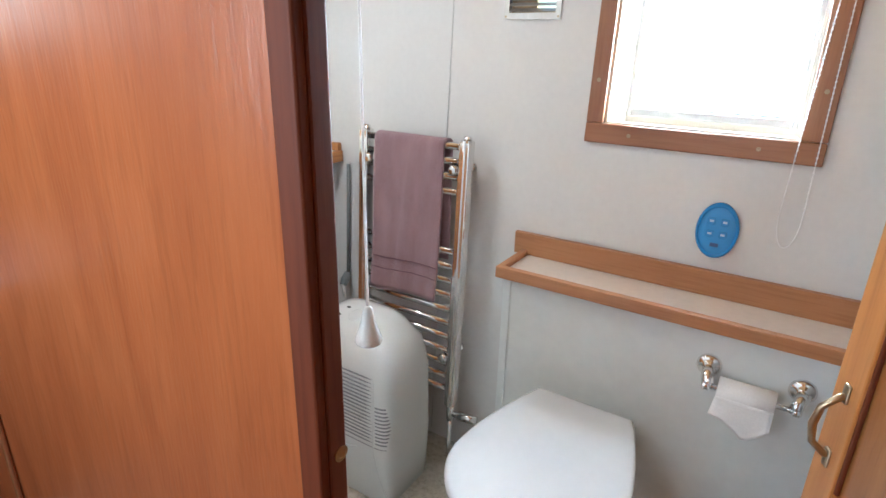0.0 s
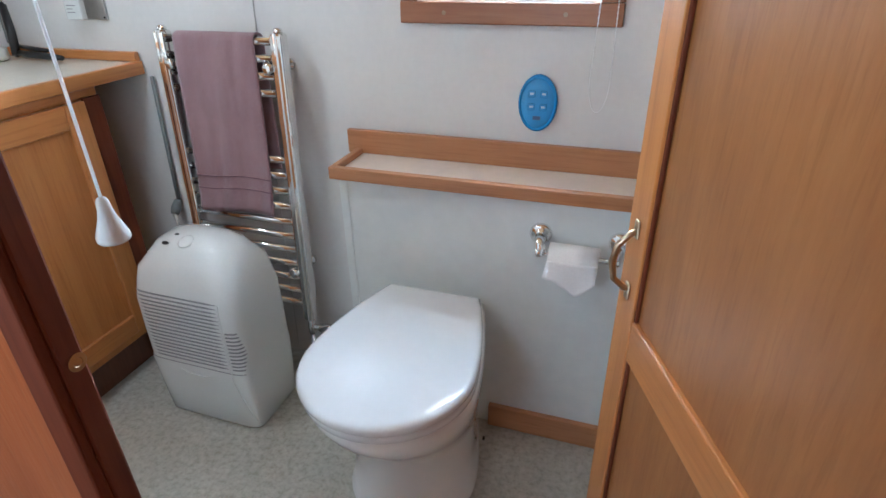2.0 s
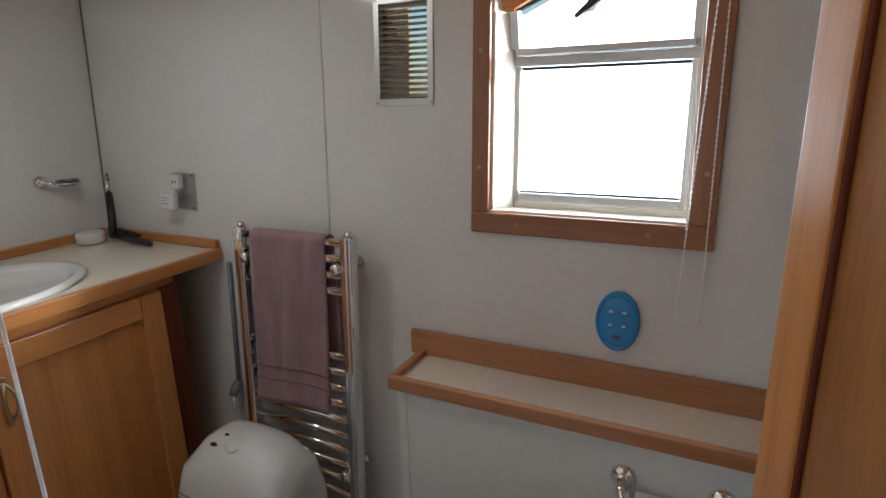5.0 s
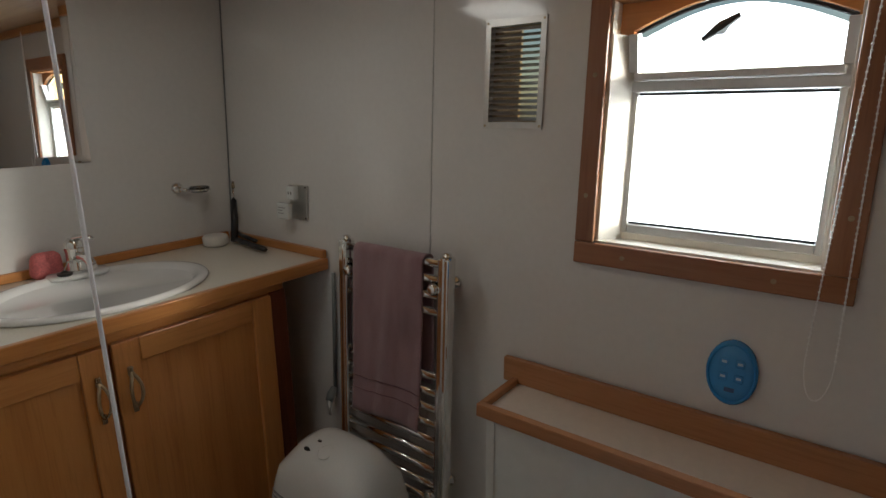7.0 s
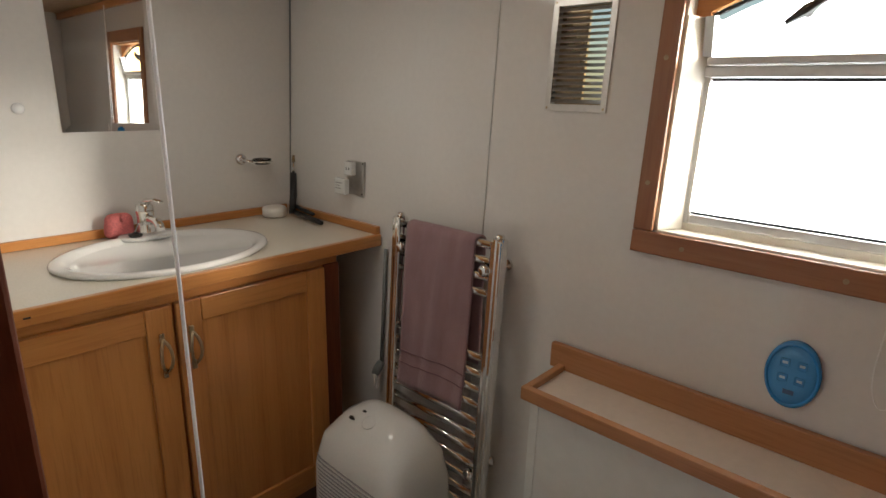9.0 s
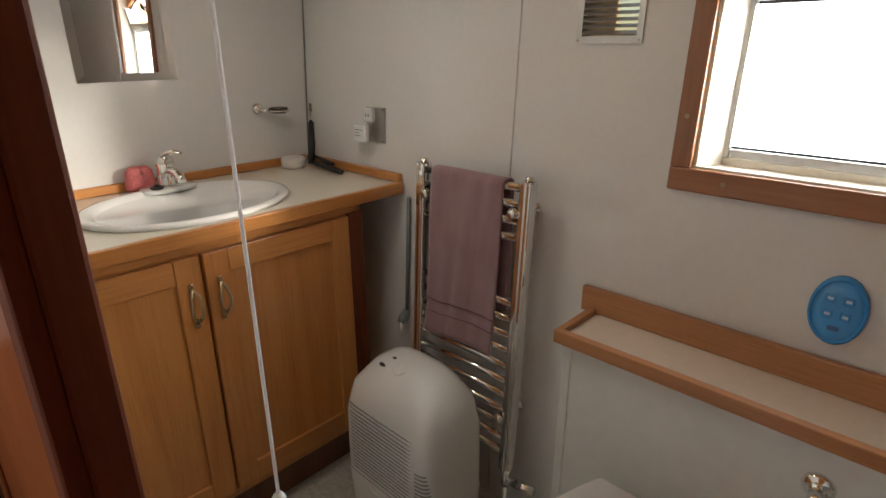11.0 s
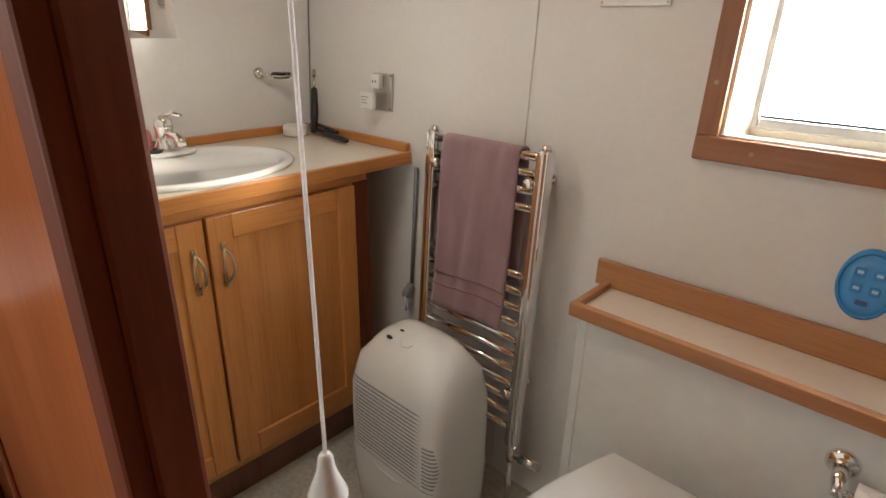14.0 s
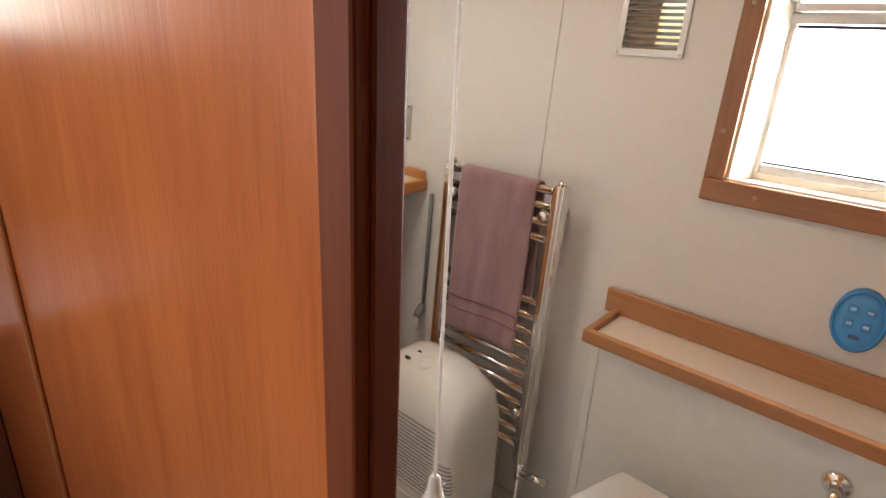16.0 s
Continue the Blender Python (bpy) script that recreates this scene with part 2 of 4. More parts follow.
def tube(points, radius, sides=12, closed_ends=True, bm=None, flat=1.0):
    """A round bar swept along points; radius may be one number or one a point."""
    b = bm or bmesh.new()
    pts = [Vector(p) for p in points]
    radii = radius if isinstance(radius, (list, tuple)) else [radius] * len(pts)
    rings, side = [], None
    for i, p in enumerate(pts):
        d = (pts[min(i + 1, len(pts) - 1)] - pts[max(i - 1, 0)]).normalized()
        if side is None:
            side = d.cross(Vector((0, 0, 1)) if abs(d.z) < 0.9 else Vector((1, 0, 0))).normalized()
        side = (side - d * side.dot(d)).normalized()
        up = d.cross(side)
        rings.append([b.verts.new(p + radii[i] * (math.cos(a) * side + flat * math.sin(a) * up)) for a in [2 * math.pi * k / sides for k in range(sides)]])
    for r, s in zip(rings, rings[1:]):
        for k in range(sides):
            b.faces.new((r[k], r[(k + 1) % sides], s[(k + 1) % sides], s[k]))
    if closed_ends:
        b.faces.new(rings[0][::-1])
        b.faces.new(rings[-1])
    return b


def lathe(profile, centre, axis="Z", sides=28, bm=None):
    """A turned shape: profile rows of (radius, height along the axis)."""
    b = bm or bmesh.new()
    c = Vector(centre)
    turn = {"Z": Matrix(), "Y": Matrix.Rotation(radians(90), 4, "X"), "X": Matrix.Rotation(radians(90), 4, "Y")}[axis]
    rings = [[b.verts.new(c + turn @ Vector((max(r, 1e-4) * math.cos(2 * math.pi * k / sides), max(r, 1e-4) * math.sin(2 * math.pi * k / sides), h))) for k in range(sides)] for r, h in profile]
    for r, s in zip(rings, rings[1:]):
        for k in range(sides):
            b.faces.new((r[k], r[(k + 1) % sides], s[(k + 1) % sides], s[k]))
    b.faces.new(rings[0][::-1])
    b.faces.new(rings[-1])
    bmesh.ops.recalc_face_normals(b, faces=b.faces)
    return b


def loft(rings, bm=None):
    b = bm or bmesh.new()
    vs = [[b.verts.new(p) for p in r] for r in rings]
    n = len(vs[0])
    for r, s in zip(vs, vs[1:]):
        for k in range(n):
            b.faces.new((r[k], r[(k + 1) % n], s[(k + 1) % n], s[k]))
    b.faces.new(vs[0][::-1])
    b.faces.new(vs[-1])
    bmesh.ops.recalc_face_normals(b, faces=b.faces)
    return b


def oval(cx, cy, z, ax, ay, power=2.0, sides=48):
    out = []
    for k in range(sides):
        a = 2 * math.pi * k / sides
        c, s = math.cos(a), math.sin(a)
        out.append((cx + ax * math.copysign(abs(c) ** (2 / power), c), cy + ay * math.copysign(abs(s) ** (2 / power), s), z))
    return out


def prism(outline, z0, z1, bevel=0.0, plane="XY", segments=2):
    """An outline given a thickness; plane XZ runs the thickness along y."""
    b = bmesh.new()
    put = (lambda u, v, w: (u, v, w)) if plane == "XY" else (lambda u, v, w: (u, w, v))
    low, high = [b.verts.new(put(u, v, z0)) for u, v in outline], [b.verts.new(put(u, v, z1)) for u, v in outline]
    n = len(outline)
    b.faces.new(low[::-1])
    b.faces.new(high)
    for k in range(n):
        b.faces.new((low[k], low[(k + 1) % n], high[(k + 1) % n], high[k]))
    bmesh.ops.recalc_face_normals(b, faces=b.faces)
    if bevel:
        edges = [e for e in b.edges if len({v in high for v in e.verts}) == 1 and e.verts[0] in high]
        bmesh.ops.bevel(b, geom=edges, offset=bevel, segments=segments, affect="EDGES")
    return b


def plate(x0, x1, z0, z1, holes, y0, y1):
    """A wall slab parallel to x and z with rectangular holes through it."""
    xs = sorted({x0, x1, *[h[0] for h in holes], *[h[1] for h in holes]})
    zs = sorted({z0, z1, *[h[2] for h in holes], *[h[3] for h in holes]})
    b = bmesh.new()
    solid = lambda i, k: 0 <= i < len(xs) - 1 and 0 <= k < len(zs) - 1 and not any(h[0] <= (xs[i] + xs[i + 1]) / 2 <= h[1] and h[2] <= (zs[k] + zs[k + 1]) / 2 <= h[3] for h in holes)
    grid = {}

    def at(i, k, y):
        if (i, k, y) not in grid:
            grid[(i, k, y)] = b.verts.new((xs[i], y, zs[k]))
        return grid[(i, k, y)]

    for i in range(len(xs) - 1):
        for k in range(len(zs) - 1):
            if not solid(i, k):
                continue
            for y in (y0, y1):
                b.faces.new([at(i, k, y), at(i + 1, k, y), at(i + 1, k + 1, y), at(i, k + 1, y)])
            for (di, dk), e in (((-1, 0), ((i, k), (i, k + 1))), ((1, 0), ((i + 1, k), (i + 1, k + 1))), ((0, -1), ((i, k), (i + 1, k))), ((0, 1), ((i, k + 1), (i + 1, k + 1)))):
                if not solid(i + di, k + dk):
                    (a, c), (d, f) = e
                    b.faces.new([at(a, c, y0), at(d, f, y0), at(d, f, y1), at(a, c, y1)])
    bmesh.ops.recalc_face_normals(b, faces=b.faces)
    return b


# ---- the shell of the boat ----
VX = 0.067          # face of the vanity wall
CEIL = 1.90
setting("ground", box(-60, 60, -60, 60, -0.95, -0.75), ground_mat, "grassy bank and ground outside the boat", category="ground")
setting("floor", box(-1.6, 3.2, -2.05, 0.3, -0.06, 0.0), floor_mat, "pale speckled beige vinyl floor", category="floor")
setting("ceiling", box(-1.6, 3.2, -2.05, 0.3, CEIL, CEIL + 0.04), oak_x, "varnished oak-lined boat ceiling", category="ceiling")
WIN = (1.462, 1.882, 1.098, 1.60)
VENT = (1.172, 1.308, 1.352, 1.570)
setting("wall_window", plate(-0.1, 3.0, -0.05, 1.93, [WIN, VENT], 0.0, 0.075), wall_white, "glossy white laminate outer wall", True)
setting("wall_vanity", box(VX - 0.05, VX, -1.0620, 0.11, 0, CEIL), wall_white, "glossy white laminate wall behind the vanity")
setting("wall_shower_end", box(2.86, 2.92, -1.0620, 0.11, 0, CEIL), wall_white, "white laminate end wall of the bathroom")
setting("wall_corridor", plate(-1.5, 3.1, 0, CEIL, [(0.7, 1.6, 1.1, 1.6)], -2.05, -1.98), oak_up, "oak-lined corridor wall with a window opening")
setting("wall_corridor_end", box(3.1, 3.16, -2.05, -1.04, 0, CEIL), oak_up, "oak-lined end wall of the corridor")
cabin_end = plate(-2.05, -1.04, 0, CEIL, [(-1.91, -1.19, 1.29, 1.75)], 1.5, 1.56)
bmesh.ops.rotate(cabin_end, verts=cabin_end.verts, matrix=Matrix.Rotation(radians(90), 3, "Z"))
setting("wall_cabin_end", cabin_end, oak_up, "oak-lined far wall of the cabin with a window opening")

# bulkhead between corridor and bathroom, with the doorway
JX, HX = 1.614, 2.225      # opening between jamb faces
setting("wall_bulkhead", plate(-1.5, 3.1, 0, CEIL, [(JX - 0.022, HX + 0.022, -0.1, 1.80)], -1.0830, -1.0625), veneer, "varnished oak veneer bulkhead beside the doorway")
# this inner face is out of view; assumed white to bounce light into the room
setting("bulkhead_bounce_lining", plate(VX, 2.86, 0, 1.824, [(JX - 0.022, HX + 0.022, -0.1, 1.80)], -1.0622, -1.0604), wall_white, "unseen white laminate lining on the bathroom side of the bulkhead, added for bounce light")
setting("bathroom_ceiling", box(VX, 2.86, -1.060, 0.09, 1.825, 1.845), ceiling_pine, "pale varnished pine-boarded bathroom ceiling", category="ceiling")
setting("cornice_vanity", box(VX + 0.0005, VX + 0.022, -1.058, 0.07, 1.785, 1.8245, 0.004), oak_y, "oak cornice moulding", category="trim")
setting("cornice_window", box(VX + 0.0225, 2.85, 0.070, 0.0925, 1.785, 1.8245, 0.004), oak_x, "oak cornice moulding", category="trim")
setting("bulkhead_bead", box(0.822, 0.838, -1.0915, -1.0835, 0, CEIL, 0.003), window_wood_up, "brown stained bead over the panel joint", category="trim")
frame_ob = thing("door_frame", (JX, -1.07, 0), "dark mahogany-stained door lining with strike hole", "door frame")


def lining(x0, x1, side):
    b = box(min(x0, x1), max(x0, x1), -1.0815, -1.0605, 0, 1.80, 0.0025)
    box(min(x0, x1) - (0.004 if side < 0 else -0.0012), max(x0, x1) + (0.004 if side > 0 else -0.0012), -1.0915, -1.0800, 0, 1.80, 0.003, 3, b)
    return b


left_jamb = part("jamb", lining(JX - 0.022, JX, -1), mahogany, frame_ob)
part("jamb", lining(HX, HX + 0.022, 1), mahogany, frame_ob)
part("head", box(JX - 0.022, HX + 0.022, -1.091, -1.061, 1.801, 1.83, 0.003), mahogany, frame_ob)
part("strike_plate", lathe([(0.007, 0), (0.0075, 0.001), (0.004, 0.0012), (0.0035, 0.0006)], (JX, -1.068, 0.942), "X", 16), pewter, left_jamb, "small worn brass strike hole")


# unseen fitting, implied only by the pull cord, added with the fill lamp
lampfit = thing("unseen_ceiling_light", (0.80, -0.58, 1.825), "unseen round white light on the bathroom ceiling, added for fill", "ceiling light")
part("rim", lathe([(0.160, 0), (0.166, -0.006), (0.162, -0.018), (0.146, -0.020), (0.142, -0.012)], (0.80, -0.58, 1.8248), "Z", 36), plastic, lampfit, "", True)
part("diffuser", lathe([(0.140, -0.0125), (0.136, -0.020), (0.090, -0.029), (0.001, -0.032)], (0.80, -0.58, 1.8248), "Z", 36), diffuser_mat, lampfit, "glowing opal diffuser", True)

# ---- outer wall fixtures ----
seam = thing("corner_joint", (VX, 0.03, 0.96), "thin grey sealed joint in the wall corner", "trim", True)
part("strip", box(VX + 0.0005, VX + 0.0045, -0.0045, -0.0003, 0.965, 1.80, 0.001), pipe_grey, seam)
trim_ob = thing("panel_joint", (1.003, 0, 0.8), "narrow white joint strip between wall panels", "trim", True)
part("strip", box(1.0015, 1.0045, -0.0022, 0.0, 0.02, 1.80, 0.001), steel, trim_ob)


def make_window():
    w = thing("window_1", (1.68, 0, 1.05), "arched boat window in brown wood surround, top vent open", "window", True)
    w["kind"] = "structure"
    x0, x1, z0, z1 = 1.420, 1.932, 1.050, 1.665
    ix0, ix1, iz0, iz1 = WIN
    fr = part("window_frame", box(x0, x1, -0.014, -0.0005, z0, iz0, 0.003), window_wood, w, "brown wood surround")
    part("window_frame", box(x0, ix0, -0.013, -0.0005, iz0 + 0.0005, z1, 0.003), window_wood_up, w)
    part("window_frame", box(ix1, x1, -0.013, -0.0005, iz0 + 0.0005, z1, 0.003), window_wood_up, w)
    part("window_frame", box(ix0 + 0.0005, ix1 - 0.0005, -0.013, -0.0005, iz1, z1, 0.003), window_wood, w)
    for x, z in ((1.53, 1.074), (1.81, 1.074), (1.440, 1.20), (1.441, 1.45), (1.908, 1.20)):
        part("screw", lathe([(0.0045, 0), (0.005, 0.0015), (0.003, 0.002), (0.001, 0.0012)], (x, -0.0138, z), "Y", 12), brass, fr)
    part("window_sill", box(ix0, ix1, -0.002, 0.072, iz0 - 0.001, iz0 + 0.005, 0.001), reveal_white, w, "cream painted sill")
    part("reveal", box(ix0 - 0.001, ix0 + 0.005, -0.002, 0.072, iz0 + 0.006, iz1, 0.001), reveal_white, w)
    part("reveal", box(ix1 - 0.005, ix1 + 0.001, -0.002, 0.072, iz0 + 0.006, iz1, 0.001), reveal_white, w)
    # arched head board
    gx0, gx1, gy = 1.496, 1.872, 0.070
    part("splayed_lining", prism([(ix0 + 0.0055, -0.0015), (ix0 + 0.0075, -0.0015), (gx0 + 0.003, 0.0565), (ix0 + 0.0055, 0.0585)], iz0 + 0.0055, 1.53), reveal_white, w, "cream painted splayed lining")
    arch = [(gx0 + (gx1 - gx0) * k / 24, 1.540 + 0.052 * math.sin(math.pi * k / 24)) for k in range(25)]
    board = [(ix0, 1.53), (gx0, 1.53)] + arch + [(gx1, 1.53), (ix1, 1.53), (ix1, iz1), (ix0, iz1)]
    part("arch_board", prism(board, 0.040, 0.0545, 0, "XZ"), oak_x, w, "varnished oak arched board")
    part("head_lining", box(ix0, ix1, -0.002, 0.072, iz1 - 0.006, iz1 + 0.001), oak_x, w)
    part("arch_seal", tube([(x, 0.058, z - 0.004) for x, z in arch], 0.0045, 8), rubber, w, "black rubber seal")
    part("sash_surround", plate(ix0 + 0.001, ix1 - 0.001, iz0 + 0.001, iz1 - 0.001, [(gx0 + 0.004, gx1 - 0.004, iz0 + 0.024, 1.588)], 0.060, 0.0735), reveal_white, w, "cream painted rebate")
    # alloy sash
    for n, (a, b, c, d) in (("stile", (gx0, gx0 + 0.014, iz0 + 0.02, 1.53)), ("stile", (gx1 - 0.012, gx1, iz0 + 0.02, 1.53)), ("rail", (gx0 + 0.0145, gx1 - 0.0125, iz0 + 0.02, iz0 + 0.04)), ("transom", (gx0 - 0.004, gx1 + 0.004, 1.418, 1.440))):
        part(n, box(a, b, gy - 0.014 - (0.004 if n == "transom" else 0), gy + 0.012, c, d, 0.003), alloy, w, "satin alloy bar")
    part("glazing_seal", box(gx0 + 0.0145, gx1 - 0.0125, gy - 0.004, gy + 0.004, 1.412, 1.4175), rubber, w)
    part("glazing_seal", box(gx0 + 0.0145, gx1 - 0.0125, gy - 0.006, gy + 0.004, iz0 + 0.0405, iz0 + 0.0445), rubber, w)
    p = part("pane", box(gx0 + 0.0125, gx1 - 0.0105, gy, gy + 0.005, iz0 + 0.035, 1.42), frosted, w, "frosted lower pane")
    p.visible_shadow = False
    # hopper light, tilted inwards at its foot
    hop = [(gx0 + 0.012, 1.445), (gx1 - 0.012, 1.445)] + [(x * 0.94 + 0.06 * 1.682, z - 0.014) for x, z in arch[::-1]]
    b = prism(hop, gy - 0.004, gy + 0.001, 0, "XZ")
    p = part("pane", b, clear_glass, w, "clear arched top pane")
    p.visible_shadow = False
    part("hopper_rail", box(gx0 + 0.006, gx1 - 0.006, gy - 0.032, gy - 0.006, 1.4405, 1.456, 0.003), alloy, w, "satin alloy bar")
    for s in (gx0 + 0.004, gx1 - 0.004):
        part("stay", prism([(gy - 0.028, 1.457), (gy - 0.008, 1.457), (gy - 0.022, 1.535), (gy - 0.045, 1.530)], -0.009, 0.009, 0, "XY"), alloy, w)
        st = bpy.data.objects[[o.name for o in w.children if o.name.startswith("stay")][-1]]
        me = st.data
        for v in me.vertices:
            q = v.co + BASE[st.name]
            v.co = Vector((s + q.z, q.x, q.y)) - BASE[st.name]
    latch = part("latch", lathe([(0.010, 0), (0.010, 0.012), (0.006, 0.016)], (1.658, gy - 0.005, 1.532), "Y", 16), black, w, "black plastic window latch")
    part("latch_handle", tube([(1.628, gy - 0.024, 1.513), (1.645, gy - 0.026, 1.524), (1.660, gy - 0.026, 1.534), (1.675, gy - 0.026, 1.544), (1.690, gy - 0.024, 1.553)], [0.006, 0.009, 0.013, 0.009, 0.006], 8, flat=0.9), black, latch)


make_window()


def make_bead_chain():
    c = thing("blind_chain", (1.90, -0.02, 1.4), "white beaded roller-blind chain hanging in a loop", "blind chain", True)
    pts = []
    for k in range(121):
        u = k / 120
        if u < 0.46:
            q = u / 0.46
            pts.append((1.910 - 0.034 * q, -0.024, 1.80 - 0.86 * q))
        elif u < 0.56:
            a = math.pi * (u - 0.46) / 0.10
            pts.append((1.898 - 0.022 * math.cos(a), -0.022, 0.94 - 0.07 * math.sin(a)))
        else:
            q = (u - 0.56) / 0.44
            pts.append((1.920 - 0.004 * q, -0.024, 0.94 + 0.86 * q))
    part("cord", tube(pts, 0.0012, 6), cord_white, c)
    b = bmesh.new()
    for k in range(0, 40):
        for x, z in ((1.910 - 0.034 * k / 40, 1.80 - 0.86 * k / 40), (1.920 - 0.004 * (1 - k / 40), 1.80 - 0.86 * k / 40)):
            for d in (0, 0.0107):
                bmesh.ops.create_icosphere(b, subdivisions=1, radius=0.0025, matrix=Matrix.Translation((x, -0.024, z - d)))
    part("bead_string", b, cord_white, c, "small white beads", True, "stuff")


make_bead_chain()


def make_vent():
    v = thing("wall_vent", (1.24, 0, 1.46), "chrome louvred ventilator grille on the wall", "vent", True)
    x0, x1, z0, z1 = 1.162, 1.319, 1.338, 1.583
    part("frame", plate(x0, x1, z0, z1, [(1.176, 1.305, 1.354, 1.568)], -0.005, -0.0005), alloy, v)
    for k in range(16):
        z = 1.361 + k * 0.0132
        b = box(1.1765, 1.3045, -0.0065, -0.0053, -0.0065, 0.0065, 0.0005)
        bmesh.ops.rotate(b, verts=b.verts, cent=(1.24, -0.006, 0), matrix=Matrix.Rotation(radians(-52), 3, "X"))
        bmesh.ops.translate(b, verts=b.verts, vec=(0, 0.004, z))
        part("slat", b, alloy, v)
    for x in (1.168, 1.313):
        for z in (1.345, 1.576):
            part("screw", lathe([(0.003, 0), (0.003, 0.001), (0.001, 0.0016)], (x, -0.005, z), "Y", 10), pewter, v)
    part("duct", plate(1.173, 1.307, 1.353, 1.569, [(1.244, 1.300, 1.36, 1.562)], 0.018, 0.026), pewter, v, "half-open shutter inside the ventilator")


make_vent()


def make_socket():
    s = thing("shaver_socket", (0.46, 0, 1.09), "steel shaver socket plate with white adaptor plugged in", "socket", True)
    pl = part("plate", box(0.420, 0.507, -0.009, -0.0005, 1.040, 1.152, 0.002), steel, s, "brushed steel plate")
    for x, z in ((0.428, 1.146), (0.500, 1.146), (0.500, 1.047)):
        part("screw", lathe([(0.003, 0), (0.003, 0.001), (0.001, 0.0014)], (x, -0.009, z), "Y", 10), black, pl)
    part("outlet", box(0.428, 0.468, -0.030, -0.0092, 1.105, 1.149, 0.004), plastic, s, "white two-pin outlet")
    for x in (0.442, 0.455):
        part("pin_hole", box(x - 0.002, x + 0.002, -0.0306, -0.0298, 1.122, 1.130), black, s)
    ad = part("adaptor", box(0.402, 0.462, -0.050, -0.0305, 1.042, 1.094, 0.005), plastic, s, "white plug-in adaptor")
    for k, wd in enumerate((0.034, 0.022, 0.028)):
        part("label_line", box(0.413, 0.413 + wd, -0.0506, -0.0501, 1.078 - k * 0.009, 1.0805 - k * 0.009), ink, ad)


make_socket()


def make_flush_panel():
    f = thing("flush_control", (1.762, -0.01, 0.88), "blue oval toilet flush control panel with buttons", "control panel", True)
    cx, cz, ax, az = 1.762, 0.880, 0.046, 0.066
    ring = lambda k, y: [(cx + ax * k * math.cos(2 * math.pi * i / 40), y, cz + az * k * math.sin(2 * math.pi * i / 40)) for i in range(40)]
    body = part("body", loft([ring(1.0, -0.0005), ring(1.0, -0.010), ring(0.94, -0.016), ring(0.88, -0.0165), ring(0.86, -0.0135)]), blue, f, "glossy blue plastic body", True)
    part("face", loft([ring(0.855, -0.0131), ring(0.85, -0.0137), ring(0.5, -0.0139)]), blue_light, f, "paler blue inner face", True)
    for dx, dz in ((-0.014, 0.022), (0.014, 0.022), (-0.014, -0.008), (0.014, -0.008)):
        bt = part("button", box(cx + dx - 0.008, cx + dx + 0.008, -0.0148, -0.0130, cz + dz - 0.008, cz + dz + 0.008, 0.0025), blue_light, f, "pale blue symbol button")
        part("symbol", box(cx + dx - 0.0045, cx + dx + 0.0045, -0.0153, -0.0149, cz + dz - 0.002, cz + dz + 0.003), symbol_blue, bt)
    part("maker_mark", box(cx - 0.009, cx + 0.009, -0.0150, -0.0140, cz - 0.038, cz - 0.029, 0.0005), blue_ink, f)


make_flush_panel()

# ---- boxed cistern, shelf and skirting ----
BX, BY = 1.305, -0.124
setting("cistern_boxing", box(BX, 2.86, BY, 0.03, 0, 0.711, 0.0015), box_white, "white boxing that hides the cistern", category="boxing")
part("edge_strip", box(BX - 0.002, BX + 0.020, BY - 0.003, BY - 0.0003, 0.0, 0.705, 0.001), box_white, bpy.data.objects["cistern_boxing"])
setting("baseboard", box(1.705, 2.86, BY - 0.017, BY - 0.0005, 0, 0.074, 0.003), shelf_wood, "brown wooden skirting along the boxing", category="skirting")


def make_shelf():
    s = thing("shelf", (1.66, -0.06, 0.711), "long wood-edged shelf with cream laminate top", "shelf")
    part("top", box(1.300, 2.40, -0.1245, 0.036, 0.7115, 0.721), shelf_laminate, s, "cream laminate top")
    part("front_lip", box(1.286, 2.40, -0.144, -0.1255, 0.706, 0.737, 0.002), shelf_wood, s)
    part("end_lip", box(1.2862, 1.302, -0.1250, 0.018, 0.7062, 0.7368, 0.002), shelf_wood_y, s)
    b = box(1.260, 2.40, 0.0185, 0.035, 0.7215, 0.784, 0.002)
    part("upstand", b, shelf_wood, s)


make_shelf()


